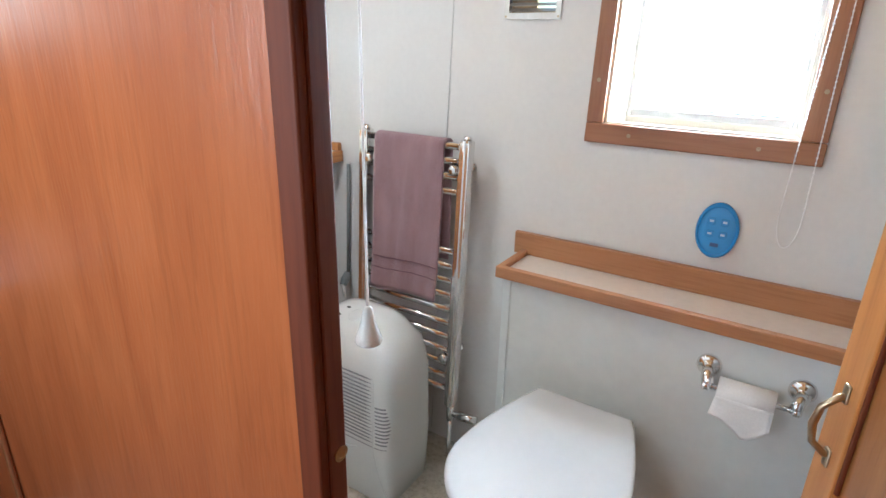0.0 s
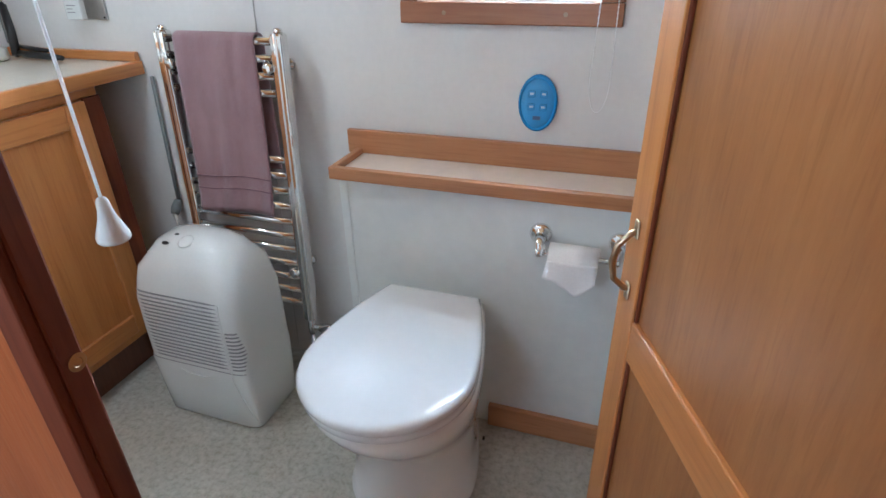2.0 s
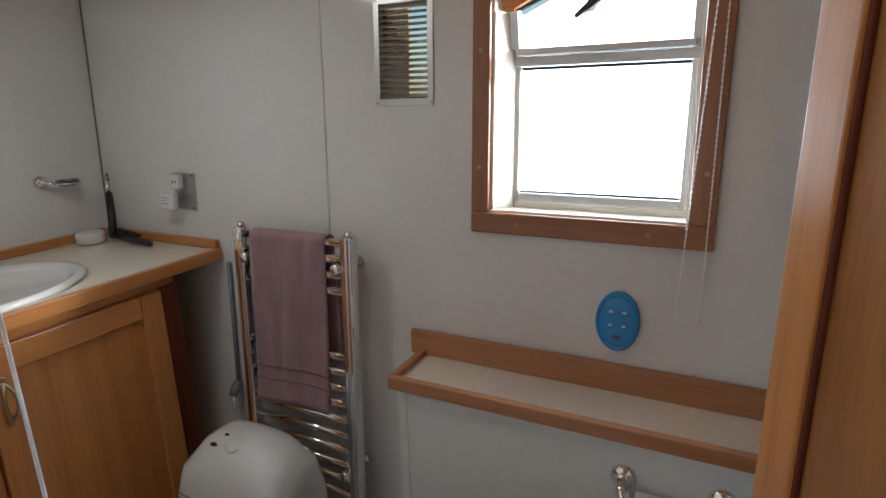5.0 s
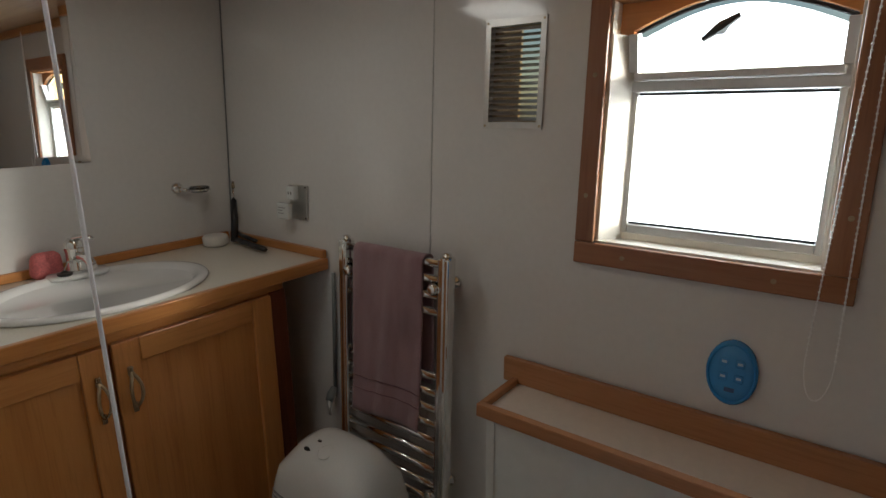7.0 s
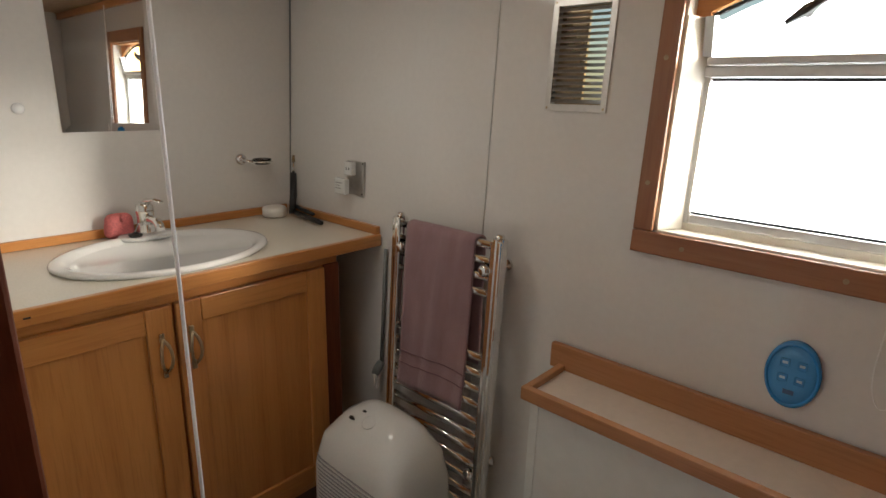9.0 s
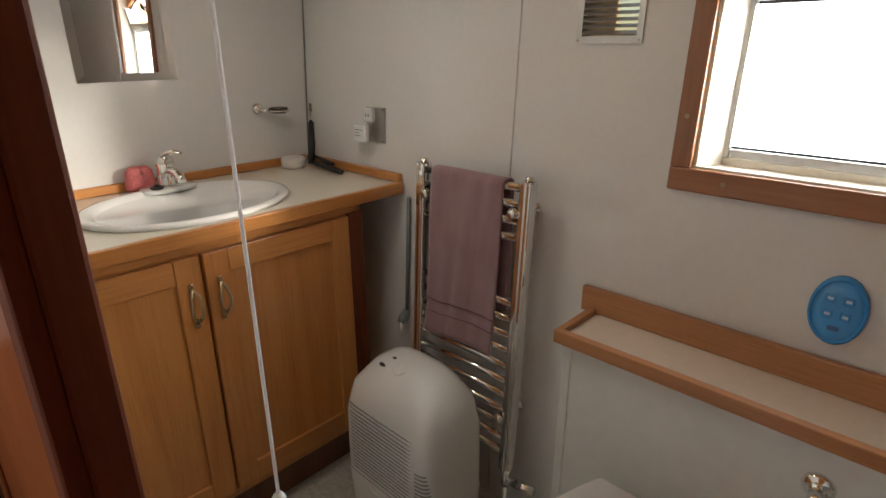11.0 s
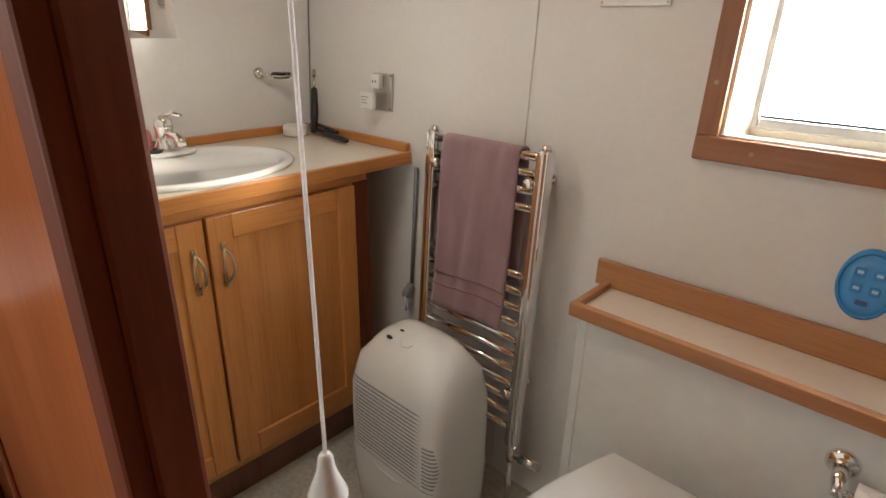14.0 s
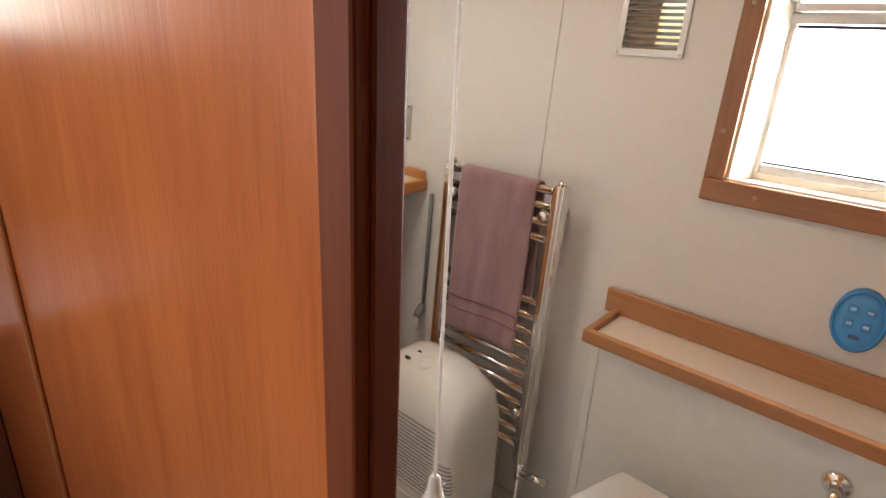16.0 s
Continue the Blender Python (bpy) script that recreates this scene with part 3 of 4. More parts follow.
def make_roll_holder():
    h = thing("toilet_roll_holder", (1.90, BY, 0.63), "chrome wall-mounted toilet roll holder", "toilet roll holder")
    for x, s in ((1.815, 1), (1.992, -1)):
        m = part("mount", lathe([(0.026, 0), (0.026, 0.004), (0.020, 0.010), (0.013, 0.013), (0.011, 0.020)], (x, BY, 0.622), "Y", 28), chrome, h, "", True)
        part("arm", tube([(x, BY - 0.018, 0.622), (x + s * 0.002, BY - 0.036, 0.617), (x + s * 0.006, BY - 0.045, 0.605), (x + s * 0.010, BY - 0.047, 0.599)], [0.011, 0.012, 0.012, 0.010], 14), chrome, m, "", True)
        part("cap", lathe([(0.009, 0), (0.011, 0.003), (0.011, 0.013), (0.007, 0.017)], (x + s * 0.004 - 0.008, BY - 0.047, 0.597), "X", 18), chrome, m, "", True)
    part("spindle", tube([(1.82, BY - 0.047, 0.597), (1.988, BY - 0.047, 0.597)], 0.0065, 12), chrome, h, "", True)
    r = thing("toilet_roll", (1.90, BY - 0.047, 0.597), "half-used white toilet roll with torn end", "toilet roll")
    rad, cz, cy = 0.032, 0.591, BY - 0.047
    b = lathe([(rad * 0.62, 0), (rad, 0.0005), (rad, 0.108), (rad * 0.62, 0.1085)], (1.842, cy, cz), "X", 36)
    part("roll", b, paper, r, "", True)
    b = bmesh.new()
    rows, cols = 10, 12
    grid = []
    for i in range(rows + 1):
        row = []
        for k in range(cols + 1):
            u = k / cols
            drop = 0.038 + 0.050 * max(0, 1 - abs(u - 0.62) / 0.40) + 0.004 * math.sin(9 * u)
            z = cz - drop * i / rows + 0.006
            y = cy - rad - 0.002 - 0.006 * (i / rows) * math.sin(5 * u + 1) - 0.008 * (i / rows) ** 2
            row.append(b.verts.new((1.842 + 0.108 * u - 0.006 * i / rows * (1 - u), y, z)))
        grid.append(row)
    for i in range(rows):
        for k in range(cols):
            b.faces.new((grid[i][k], grid[i][k + 1], grid[i + 1][k + 1], grid[i + 1][k]))
    ext = bmesh.ops.extrude_face_region(b, geom=b.faces[:])
    bmesh.ops.translate(b, verts=[v for v in ext["geom"] if isinstance(v, bmesh.types.BMVert)], vec=(0, 0.0012, 0))
    part("loose_sheet", b, paper, r, "", True)


make_roll_holder()


# ---- toilet ----
def make_toilet():
    t = thing("toilet", (1.57, -0.14, 0), "white back-to-wall ceramic toilet with closed lid", "toilet")
    cx = 1.568

    def d_ring(z, half, back, front, grow=1.0, lift=0.0):
        """A D outline: straight back, round front."""
        pts = []
        mid = front + half * 1.02
        hb = half * 0.64
        for k in range(33):
            a = math.pi * k / 32
            pts.append((cx + half * grow * math.cos(a), mid - (mid - front) * math.sin(a), z))
        for k in range(1, 9):
            q = k / 8
            w = half + (hb - half) * (q ** 1.6)
            pts.append((cx - w * grow, mid + (back - mid) * q, z + lift * q))
        for k in range(1, 7):
            q = k / 7
            pts.append((cx + (-hb + 2 * hb * q) * grow, back, z + lift))
        for k in range(8, 0, -1):
            q = k / 8
            w = half + (hb - half) * (q ** 1.6)
            pts.append((cx + w * grow, mid + (back - mid) * q, z + lift * q))
        return pts

    pan = [d_ring(0.0, 0.158, -0.127, -0.525), d_ring(0.010, 0.160, -0.127, -0.528), d_ring(0.018, 0.153, -0.127, -0.512), d_ring(0.12, 0.150, -0.127, -0.502), d_ring(0.22, 0.155, -0.127, -0.520),
           d_ring(0.28, 0.165, -0.127, -0.562), d_ring(0.335, 0.178, -0.127, -0.612), d_ring(0.380, 0.183, -0.127, -0.636), d_ring(0.400, 0.181, -0.127, -0.634), d_ring(0.406, 0.172, -0.130, -0.626)]
    part("pan", loft(pan), ceramic, t, "glazed white pan", True)
    seat = [d_ring(0.4095, 0.172, -0.185, -0.636), d_ring(0.413, 0.182, -0.182, -0.648), d_ring(0.416, 0.184, -0.182, -0.651), d_ring(0.427, 0.184, -0.182, -0.651), d_ring(0.430, 0.182, -0.182, -0.648), d_ring(0.433, 0.172, -0.185, -0.638)]
    part("seat", loft(seat), lid_white, t, "white plastic seat", True)
    lid = [d_ring(0.4345, 0.174, -0.185, -0.642), d_ring(0.4385, 0.184, -0.180, -0.656), d_ring(0.441, 0.186, -0.180, -0.658), d_ring(0.449, 0.186, -0.180, -0.658), d_ring(0.4545, 0.1825, -0.183, -0.654), d_ring(0.4570, 0.177, -0.187, -0.648), d_ring(0.4578, 0.170, -0.192, -0.640), d_ring(0.4582, 0.160, -0.20, -0.625), d_ring(0.4586, 0.08, -0.27, -0.50)]
    part("lid", loft(lid), lid_white, t, "closed white plastic lid", True)
    for x, y in ((1.700, -0.30), (1.712, -0.22), (1.436, -0.30)):
        part("bolt_cap", lathe([(0.006, 0), (0.006, 0.003), (0.003, 0.005)], (x, y, 0.03), "X", 10), black, t)


make_toilet()


# ---- dehumidifier ----
def make_dehumidifier():
    d = thing("dehumidifier", (0.935, -0.27, 0), "white plastic dehumidifier with louvred front grille", "dehumidifier")
    cx, P = 0.938, 9.0
    rows = [(0.000, 0.154, -0.356, -0.158), (0.008, 0.160, -0.362, -0.153), (0.10, 0.164, -0.368, -0.150), (0.20, 0.166, -0.374, -0.146), (0.215, 0.163, -0.372, -0.146), (0.30, 0.163, -0.372, -0.146), (0.40, 0.161, -0.370, -0.147),
            (0.45, 0.157, -0.364, -0.150), (0.485, 0.149, -0.354, -0.156), (0.515, 0.134, -0.339, -0.166), (0.540, 0.113, -0.318, -0.182), (0.556, 0.086, -0.297, -0.202), (0.564, 0.052, -0.276, -0.226), (0.566, 0.015, -0.258, -0.246)]
    part("body", loft([oval(cx, (f + k) / 2, z, h, (k - f) / 2, P if z < 0.43 else (P + 3.2) / 2 if z < 0.5 else 3.2, 96) for z, h, f, k in rows]), plastic, d, "", True)

    def skin(x, z):
        """The front of the case at x and z."""
        below = max(q for q in rows if q[0] <= z)
        above = min(q for q in rows if q[0] > z)
        t = (z - below[0]) / (above[0] - below[0])
        h, f, k = [below[i] + (above[i] - below[i]) * t for i in (1, 2, 3)]
        u = min(0.999, abs(x - cx) / h)
        return (f + k) / 2 - (k - f) / 2 * (1 - u ** P) ** (1 / P)

    for k in range(18):
        z = 0.224 + k * 0.0118
        left, right = -0.148 + 0.0006 * (17 - k), 0.112
        b = tube([(cx + left + (right - left) * q / 12, skin(cx + left + (right - left) * q / 12, z) + 0.0004, z) for q in range(13)], [0.0006] + [0.0027] * 11 + [0.0006], 6)
        part("grille_slot", b, grey_plastic, d)
    for k in range(11):
        z = 0.224 + k * 0.0118
        right = 0.152 + 0.009 * math.sin(math.pi * (k + 2) / 13)
        b = tube([(cx + 0.122 + (right - 0.122) * q / 14, skin(cx + 0.122 + (right - 0.122) * q / 14, z) + 0.0004, z) for q in range(15)], [0.0006] + [0.0027] * 13 + [0.0006], 6)
        part("grille_slot", b, grey_plastic, d)
    part("tank_seam", tube([(cx - 0.155 + 0.31 * q / 24, skin(cx - 0.155 + 0.31 * q / 24, 0.209) + 0.0006, 0.209) for q in range(25)], 0.0018, 6), grey_plastic, d)
    edge = []
    for q in range(33):
        z = 0.425 - 0.410 * q / 32
        u = max(0.0, (0.215 - z) / 0.20)
        x = cx + 0.117 + 0.040 * u ** 1.4
        edge.append((x, skin(x, z) + 0.0006, z))
    part("moulded_edge", tube(edge, [0.0006] + [0.0026] * 31 + [0.0006], 8), plastic, d, "raised moulded edge", True)
    part("tank_grip", tube([(cx - 0.055, -0.3725, 0.188), (cx - 0.03, -0.3740, 0.178), (cx + 0.03, -0.3740, 0.178), (cx + 0.055, -0.3725, 0.188)], 0.0022, 8), plastic, d)
    for x, y, z in ((0.882, -0.308, 0.5485), (0.900, -0.278, 0.5595)):
        b = lathe([(0.009, 0), (0.009, 0.002), (0.004, 0.003)], (0, 0, 0), "Z", 16)
        for v in b.verts:
            v.co.y *= 0.55 * (1 - 30 * v.co.x)
            v.co.x *= 1.2
        bmesh.ops.rotate(b, verts=b.verts, matrix=Matrix.Rotation(radians(24), 3, "X"))
        bmesh.ops.translate(b, verts=b.verts, vec=(x, y, z))
        part("indicator", b, black, d, "small black teardrop indicator window")
    b = lathe([(0.021, 0), (0.021, 0.0012), (0.019, 0.0018)], (0, 0, 0), "Z", 24)
    bmesh.ops.rotate(b, verts=b.verts, matrix=Matrix.Rotation(radians(24), 3, "X"))
    bmesh.ops.translate(b, verts=b.verts, vec=(0.938, -0.296, 0.5545))
    part("dial", b, plastic, d, "white round control dial", True)


make_dehumidifier()


# ---- towel radiator and towel ----
def make_radiator():
    r = thing("towel_radiator", (0.94, -0.08, 0.18), "chrome ladder towel radiator fixed to the wall", "radiator", True)
    for x in (0.766, 1.122):
        b = prism([(x + 0.017 * math.cos(a), -0.082 + 0.020 * math.sin(a)) for a in [2 * math.pi * k / 20 for k in range(20)]], 0.20, 1.025)
        box(x - 0.016, x + 0.016, -0.1005, -0.066, 0.202, 1.023, 0.004, 2, b)
        up = part("upright", b, chrome, r)
        part("end_cap", lathe([(0.012, 0), (0.012, 0.006), (0.009, 0.011), (0.004, 0.012)], (x, -0.082, 1.0252), "Z", 20), chrome, up, "", True)
    for z in (1.005, 0.963, 0.920, 0.877, 0.700, 0.655, 0.610, 0.565, 0.518, 0.474, 0.430, 0.385, 0.340, 0.296, 0.252):
        part("bar", tube([(0.766, -0.082, z), (1.122, -0.082, z)], 0.0105, 14), chrome, r, "", True)
    for x in (0.790, 1.094):
        for z in (0.942, 0.362):
            part("wall_bracket", lathe([(0.016, 0.0005), (0.016, 0.01), (0.008, 0.014), (0.008, 0.088), (0.0155, 0.092), (0.0155, 0.106), (0.010, 0.112)], (x, 0, z), "Y", 20), chrome, r, "", True)
    v = part("valve", tube([(1.122, -0.082, 0.200), (1.122, -0.082, 0.170), (1.122, -0.082, 0.145)], [0.010, 0.014, 0.012], 16), chrome, r, "chrome angle valve", True)
    part("valve_head", tube([(1.125, -0.082, 0.168), (1.150, -0.082, 0.170), (1.152, -0.082, 0.170), (1.215, -0.080, 0.176)], [0.010, 0.010, 0.015, 0.014], 16), chrome, v, "", True)
    part("pipe", tube([(1.122, -0.082, 0.146), (1.122, -0.080, 0.02), (1.122, -0.080, 0.0)], 0.0075, 12), chrome, v, "", True)


make_radiator()
pc = thing("supply_pipe", (0.63, -0.02, 0.47), "grey supply pipe with isolating valve beside the vanity", "pipe", True)
part("pipe", tube([(0.628, -0.012, 0.890), (0.628, -0.012, 0.500)], 0.0060, 10), pipe_grey, pc, "", True)
part("valve", tube([(0.628, -0.014, 0.505), (0.630, -0.030, 0.485), (0.634, -0.045, 0.470)], [0.012, 0.016, 0.012], 12), pipe_grey, pc, "", True)
part("lever", tube([(0.632, -0.044, 0.472), (0.650, -0.055, 0.430)], [0.007, 0.005], 8), alloy, pc, "", True)


def make_towel_thing():
    t = thing("towel", (0.945, -0.10, 1.0), "mauve bath towel hung over the radiator", "towel", True)
    x0, x1, zt = 0.822, 1.066, 1.0185
    path = []
    for k in range(29):                       # hanging front
        path.append((-0.101, 0.545 + (zt - 0.02 - 0.545) * k / 28))
    for k in range(9):
        a = math.pi * k / 8
        path.append((-0.082 - 0.019 * math.cos(a), zt - 0.012 + 0.014 * math.sin(a)))
    for k in range(1, 24):
        path.append((-0.063, zt - 0.012 - 0.34 * k / 23))
    b = bmesh.new()
    cols, grid = 30, []
    for i, (y, z) in enumerate(path):
        row = []
        for k in range(cols + 1):
            u = k / cols
            fall = max(0.0, 1 - i / 28) if i < 29 else 0
            wob = 0.0045 * math.sin(6.5 * u + 1.2) * (0.35 + fall) + 0.0022 * math.sin(17 * u + 4 * fall)
            dip = 0.012 * (1 - u) * fall + 0.003 * math.sin(8 * u) * fall
            band = -0.0018 if 0.615 < z < 0.652 and i < 29 else 0
            row.append(b.verts.new((x0 + (x1 - x0) * u - 0.012 * fall * (1 - 0.5 * u) + 0.003 * math.sin(11 * z), y - abs(wob) - 0.001 - band, z - dip)))
        grid.append(row)
    for i in range(len(path) - 1):
        for k in range(cols):
            b.faces.new((grid[i][k], grid[i][k + 1], grid[i + 1][k + 1], grid[i + 1][k]))
    bmesh.ops.recalc_face_normals(b, faces=b.faces)
    cloth = part("cloth", b, towel_mat, t, "", True)
    so = cloth.modifiers.new("thickness", "SOLIDIFY")
    so.thickness, so.offset = 0.005, 1.0
    for zz in (0.614, 0.650):
        pts = []
        for k in range(31):
            u = k / 30
            fall = (1 - (zz - 0.545) / (zt - 0.02 - 0.545))
            wob = 0.0045 * math.sin(6.5 * u + 1.2) * (0.35 + fall) + 0.0022 * math.sin(17 * u + 4 * fall)
            pts.append((x0 + (x1 - x0) * u - 0.012 * fall * (1 - 0.5 * u) + 0.003 * math.sin(11 * zz), -0.1068 - abs(wob), zz - 0.012 * (1 - u) * fall - 0.003 * math.sin(8 * u) * fall))
        part("stitched_line", tube(pts, 0.0022, 6, flat=0.6), towel_band, t, "dark woven line")


make_towel_thing()


# ---- vanity ----
CZ, FX = 0.930, 0.600


def panel_door(x, y0, y1, z0, z1, parent):
    """A framed door with a recessed panel, facing +x."""
    w = 0.062
    door = part("door", box(x - 0.018, x - 0.010, y0 + w - 0.006, y1 - w + 0.006, z0 + w - 0.006, z1 - w + 0.006), oak_up, parent, "framed oak cupboard door")
    for a, b in ((y0, y0 + w), (y1 - w, y1)):
        part("stile", box(x - 0.020, x, a, b, z0, z1, 0.003), oak_up, door)
    for a, b in ((z0, z0 + w), (z1 - w, z1)):
        part("rail", box(x - 0.0195, x - 0.0006, y0 + w + 0.0004, y1 - w - 0.0004, a, b, 0.003), oak_y, door)
    return door


def bow_handle(x, y, z, parent, length=0.085):
    """A drop handle: two slim bowed arms that part into an oval between the fixings."""
    b = bmesh.new()
    for side in (1, -1):
        pts = []
        for k in range(13):
            a = math.pi * k / 12
            pts.append((x + 0.006 + 0.020 * math.sin(a), y + side * 0.0125 * math.sin(a) ** 1.5, z + length / 2 * math.cos(a)))
        tube(pts, [0.0048] + [0.0040] * 11 + [0.0048], 8, bm=b)
    for s in (1, -1):
        box(x, x + 0.009, y - 0.006, y + 0.006, z + s * (length / 2 + 0.004) - 0.012, z + s * (length / 2 + 0.004) + 0.012, 0.003, 2, b)
    return part("handle", b, pewter, parent, "aged pewter drop handle", True)


def make_vanity():
    v = thing("vanity_unit", (0.33, -0.55, 0), "oak vanity unit with two framed doors", "vanity unit")
    f = 0.568
    part("body", box(VX + 0.002, f, -1.0600, -0.118, 0.115, 0.886, 0.002), oak_up, v)
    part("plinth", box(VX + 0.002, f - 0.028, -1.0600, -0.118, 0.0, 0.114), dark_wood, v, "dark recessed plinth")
    part("top_rail", box(f + 0.0005, f + 0.008, -1.0600, -0.118, 0.868, 0.896, 0.002), oak_y, v)
    part("end_stile", box(f + 0.0005, f + 0.010, -0.166, -0.112, 0.0, 0.867, 0.002), mahogany, v, "dark brown end stile")
    d1 = panel_door(f + 0.021, -0.608, -0.172, 0.150, 0.864, v)
    d2 = panel_door(f + 0.021, -1.056, -0.616, 0.150, 0.864, v)
    bow_handle(f + 0.0215, -0.577, 0.742, d1)
    bow_handle(f + 0.0215, -0.648, 0.742, d2)
    w = thing("vanity_worktop", (0.33, -0.5, 0.897), "cream laminate worktop with oak edge and upstand", "worktop")
    # worktop ring round the basin cut-out
    n, cx, cy, ax, ay = 64, 0.362, -0.526, 0.194, 0.252
    top = bmesh.new()
    rings = []
    for z in (0.8975, CZ - 0.002):
        inner = [top.verts.new((cx + ax * math.cos(2 * math.pi * k / n), cy + ay * math.sin(2 * math.pi * k / n), z)) for k in range(n)]
        outer = []
        for k in range(n):
            c, s = math.cos(2 * math.pi * k / n), math.sin(2 * math.pi * k / n)
            xa, xb, ya, yb = VX + 0.001, FX - 0.0185, -1.0605, 0.040
            reach = min(((xb if c > 0 else xa) - cx) / c if abs(c) > 1e-6 else 9, ((yb if s > 0 else ya) - cy) / s if abs(s) > 1e-6 else 9)
            outer.append(top.verts.new((cx + c * reach, cy + s * reach, z)))
        for x, y in ((VX + 0.001, -1.0605), (VX + 0.001, 0.040), (FX - 0.0185, -1.0605), (FX - 0.0185, 0.040)):
            near = min(outer, key=lambda q: (q.co.x - x) ** 2 + (q.co.y - y) ** 2)
            near.co.x, near.co.y = x, y
        rings.append((inner, outer))
    for k in range(n):
        j = (k + 1) % n
        top.faces.new((rings[1][0][k], rings[1][0][j], rings[1][1][j], rings[1][1][k]))
        top.faces.new((rings[0][0][k], rings[0][1][k], rings[0][1][j], rings[0][0][j]))
        top.faces.new((rings[0][0][k], rings[0][0][j], rings[1][0][j], rings[1][0][k]))
        top.faces.new((rings[0][1][k], rings[1][1][k], rings[1][1][j], rings[0][1][j]))
    bmesh.ops.recalc_face_normals(top, faces=top.faces)
    part("top", top, laminate, w, "cream speckled laminate")
    part("front_edge", box(FX - 0.018, FX, -1.0605, 0.042, 0.894, CZ + 0.001, 0.003), oak_y, w, "oak front edging")
    part("upstand", box(VX + 0.001, VX + 0.016, -1.0605, 0.026, CZ - 0.001, CZ + 0.026, 0.003), oak_y, w)
    part("upstand", box(VX + 0.0165, FX - 0.01, 0.028, 0.046, CZ - 0.001, CZ + 0.026, 0.003), oak_x, w)
    part("knot", box(FX, FX + 0.0006, -0.905, -0.892, 0.912, 0.916), black, w)
    s = thing("basin", (cx, cy, CZ), "oval white ceramic inset wash basin", "basin")
    rows = [(1.08, CZ - 0.001), (1.10, CZ + 0.006), (1.08, CZ + 0.012), (1.03, CZ + 0.014), (0.97, CZ + 0.010), (0.90, CZ - 0.004), (0.84, CZ - 0.03), (0.74, CZ - 0.07), (0.58, CZ - 0.105), (0.36, CZ - 0.125), (0.10, CZ - 0.130)]
    b = loft([oval(cx + 0.02 * max(0, 1 - k), cy, z, ax * k, ay * k, 2.0, 56) for k, z in rows])
    part("bowl", b, ceramic, s, "", True)
    part("tap_ledge", loft([oval(0.165, cy + 0.02, CZ + z, 0.050 * q, 0.080 * q, 2.4, 40) for q, z in ((1.0, 0.004), (1.0, 0.011), (0.95, 0.0145), (0.6, 0.015))]), ceramic, s, "", True)
    part("waste", lathe([(0.022, 0), (0.022, 0.003), (0.012, 0.002)], (cx + 0.015, cy, CZ - 0.1295), "Z", 20), chrome, s, "", True)
    t = thing("mixer_tap", (0.15, -0.50, CZ + 0.015), "chrome single-lever basin mixer tap", "tap")
    tx, ty, tz = 0.150, -0.500, CZ + 0.0155
    part("base", lathe([(0.028, 0), (0.028, 0.004), (0.025, 0.008), (0.024, 0.055), (0.026, 0.062), (0.024, 0.082), (0.014, 0.092)], (tx, ty, tz), "Z", 24), chrome, t, "", True)
    part("spout", tube([(tx + 0.010, ty, tz + 0.034), (tx + 0.045, ty, tz + 0.046), (tx + 0.085, ty, tz + 0.046), (tx + 0.105, ty, tz + 0.036), (tx + 0.110, ty, tz + 0.024)], [0.014, 0.0135, 0.012, 0.012, 0.011], 14), chrome, t, "", True)
    part("lever", tube([(tx - 0.004, ty, tz + 0.084), (tx + 0.02, ty + 0.004, tz + 0.099), (tx + 0.05, ty + 0.012, tz + 0.104), (tx + 0.078, ty + 0.02, tz + 0.100)], [0.016, 0.014, 0.010, 0.008], 12, flat=0.55), chrome, t, "", True)
    p = thing("basin_plug", (0.17, -0.55, CZ + 0.015), "black rubber sink plug beside the tap", "plug")
    part("stopper", lathe([(0.017, 0), (0.019, 0.003), (0.019, 0.007), (0.010, 0.009), (0.004, 0.014)], (0.185, -0.545, CZ + 0.0155), "Z", 20), black, p)
    part("chain", tube([(0.185, -0.545, CZ + 0.03), (0.175, -0.530, CZ + 0.050), (0.163, -0.512, CZ + 0.034)], 0.0018, 6), steel, p)
    sp = thing("sponge", (0.10, -0.552, CZ), "rounded pink bath sponge standing behind the basin", "sponge")
    b = box(0.085, 0.132, -0.606, -0.522, CZ + 0.0005, CZ + 0.074, 0.020, 5)
    bmesh.ops.subdivide_edges(b, edges=[e for e in b.edges if e.calc_length() > 0.015], cuts=4, use_grid_fill=True)
    for q in b.verts:
        rise = (q.co.z - CZ) / 0.074
        q.co.y += 0.010 * rise * (1 if q.co.y < -0.56 else -0.3)
        q.co += 0.0006 * Vector((noise.noise(q.co * 70), noise.noise(q.co * 70 + Vector((9, 0, 0))), abs(noise.noise(q.co * 70 + Vector((0, 9, 0))))))
    part("foam", b, sponge, sp, "", True)


make_vanity()


def make_mirror():
    m = thing("wall_mirror", (VX, -0.525, 1.48), "frameless rectangular mirror on the white wall", "mirror")
    y0, y1, z0, z1 = -0.660, -0.390, 1.240, 1.720
    ring = lambda x, d: [(x, y0 + d, z0 + d), (x, y1 - d, z0 + d), (x, y1 - d, z1 - d), (x, y0 + d, z1 - d)]
    part("glass", loft([ring(VX + 0.001, 0), ring(VX + 0.0035, 0), ring(VX + 0.0048, 0.022)]), mirror_mat, m)


make_mirror()


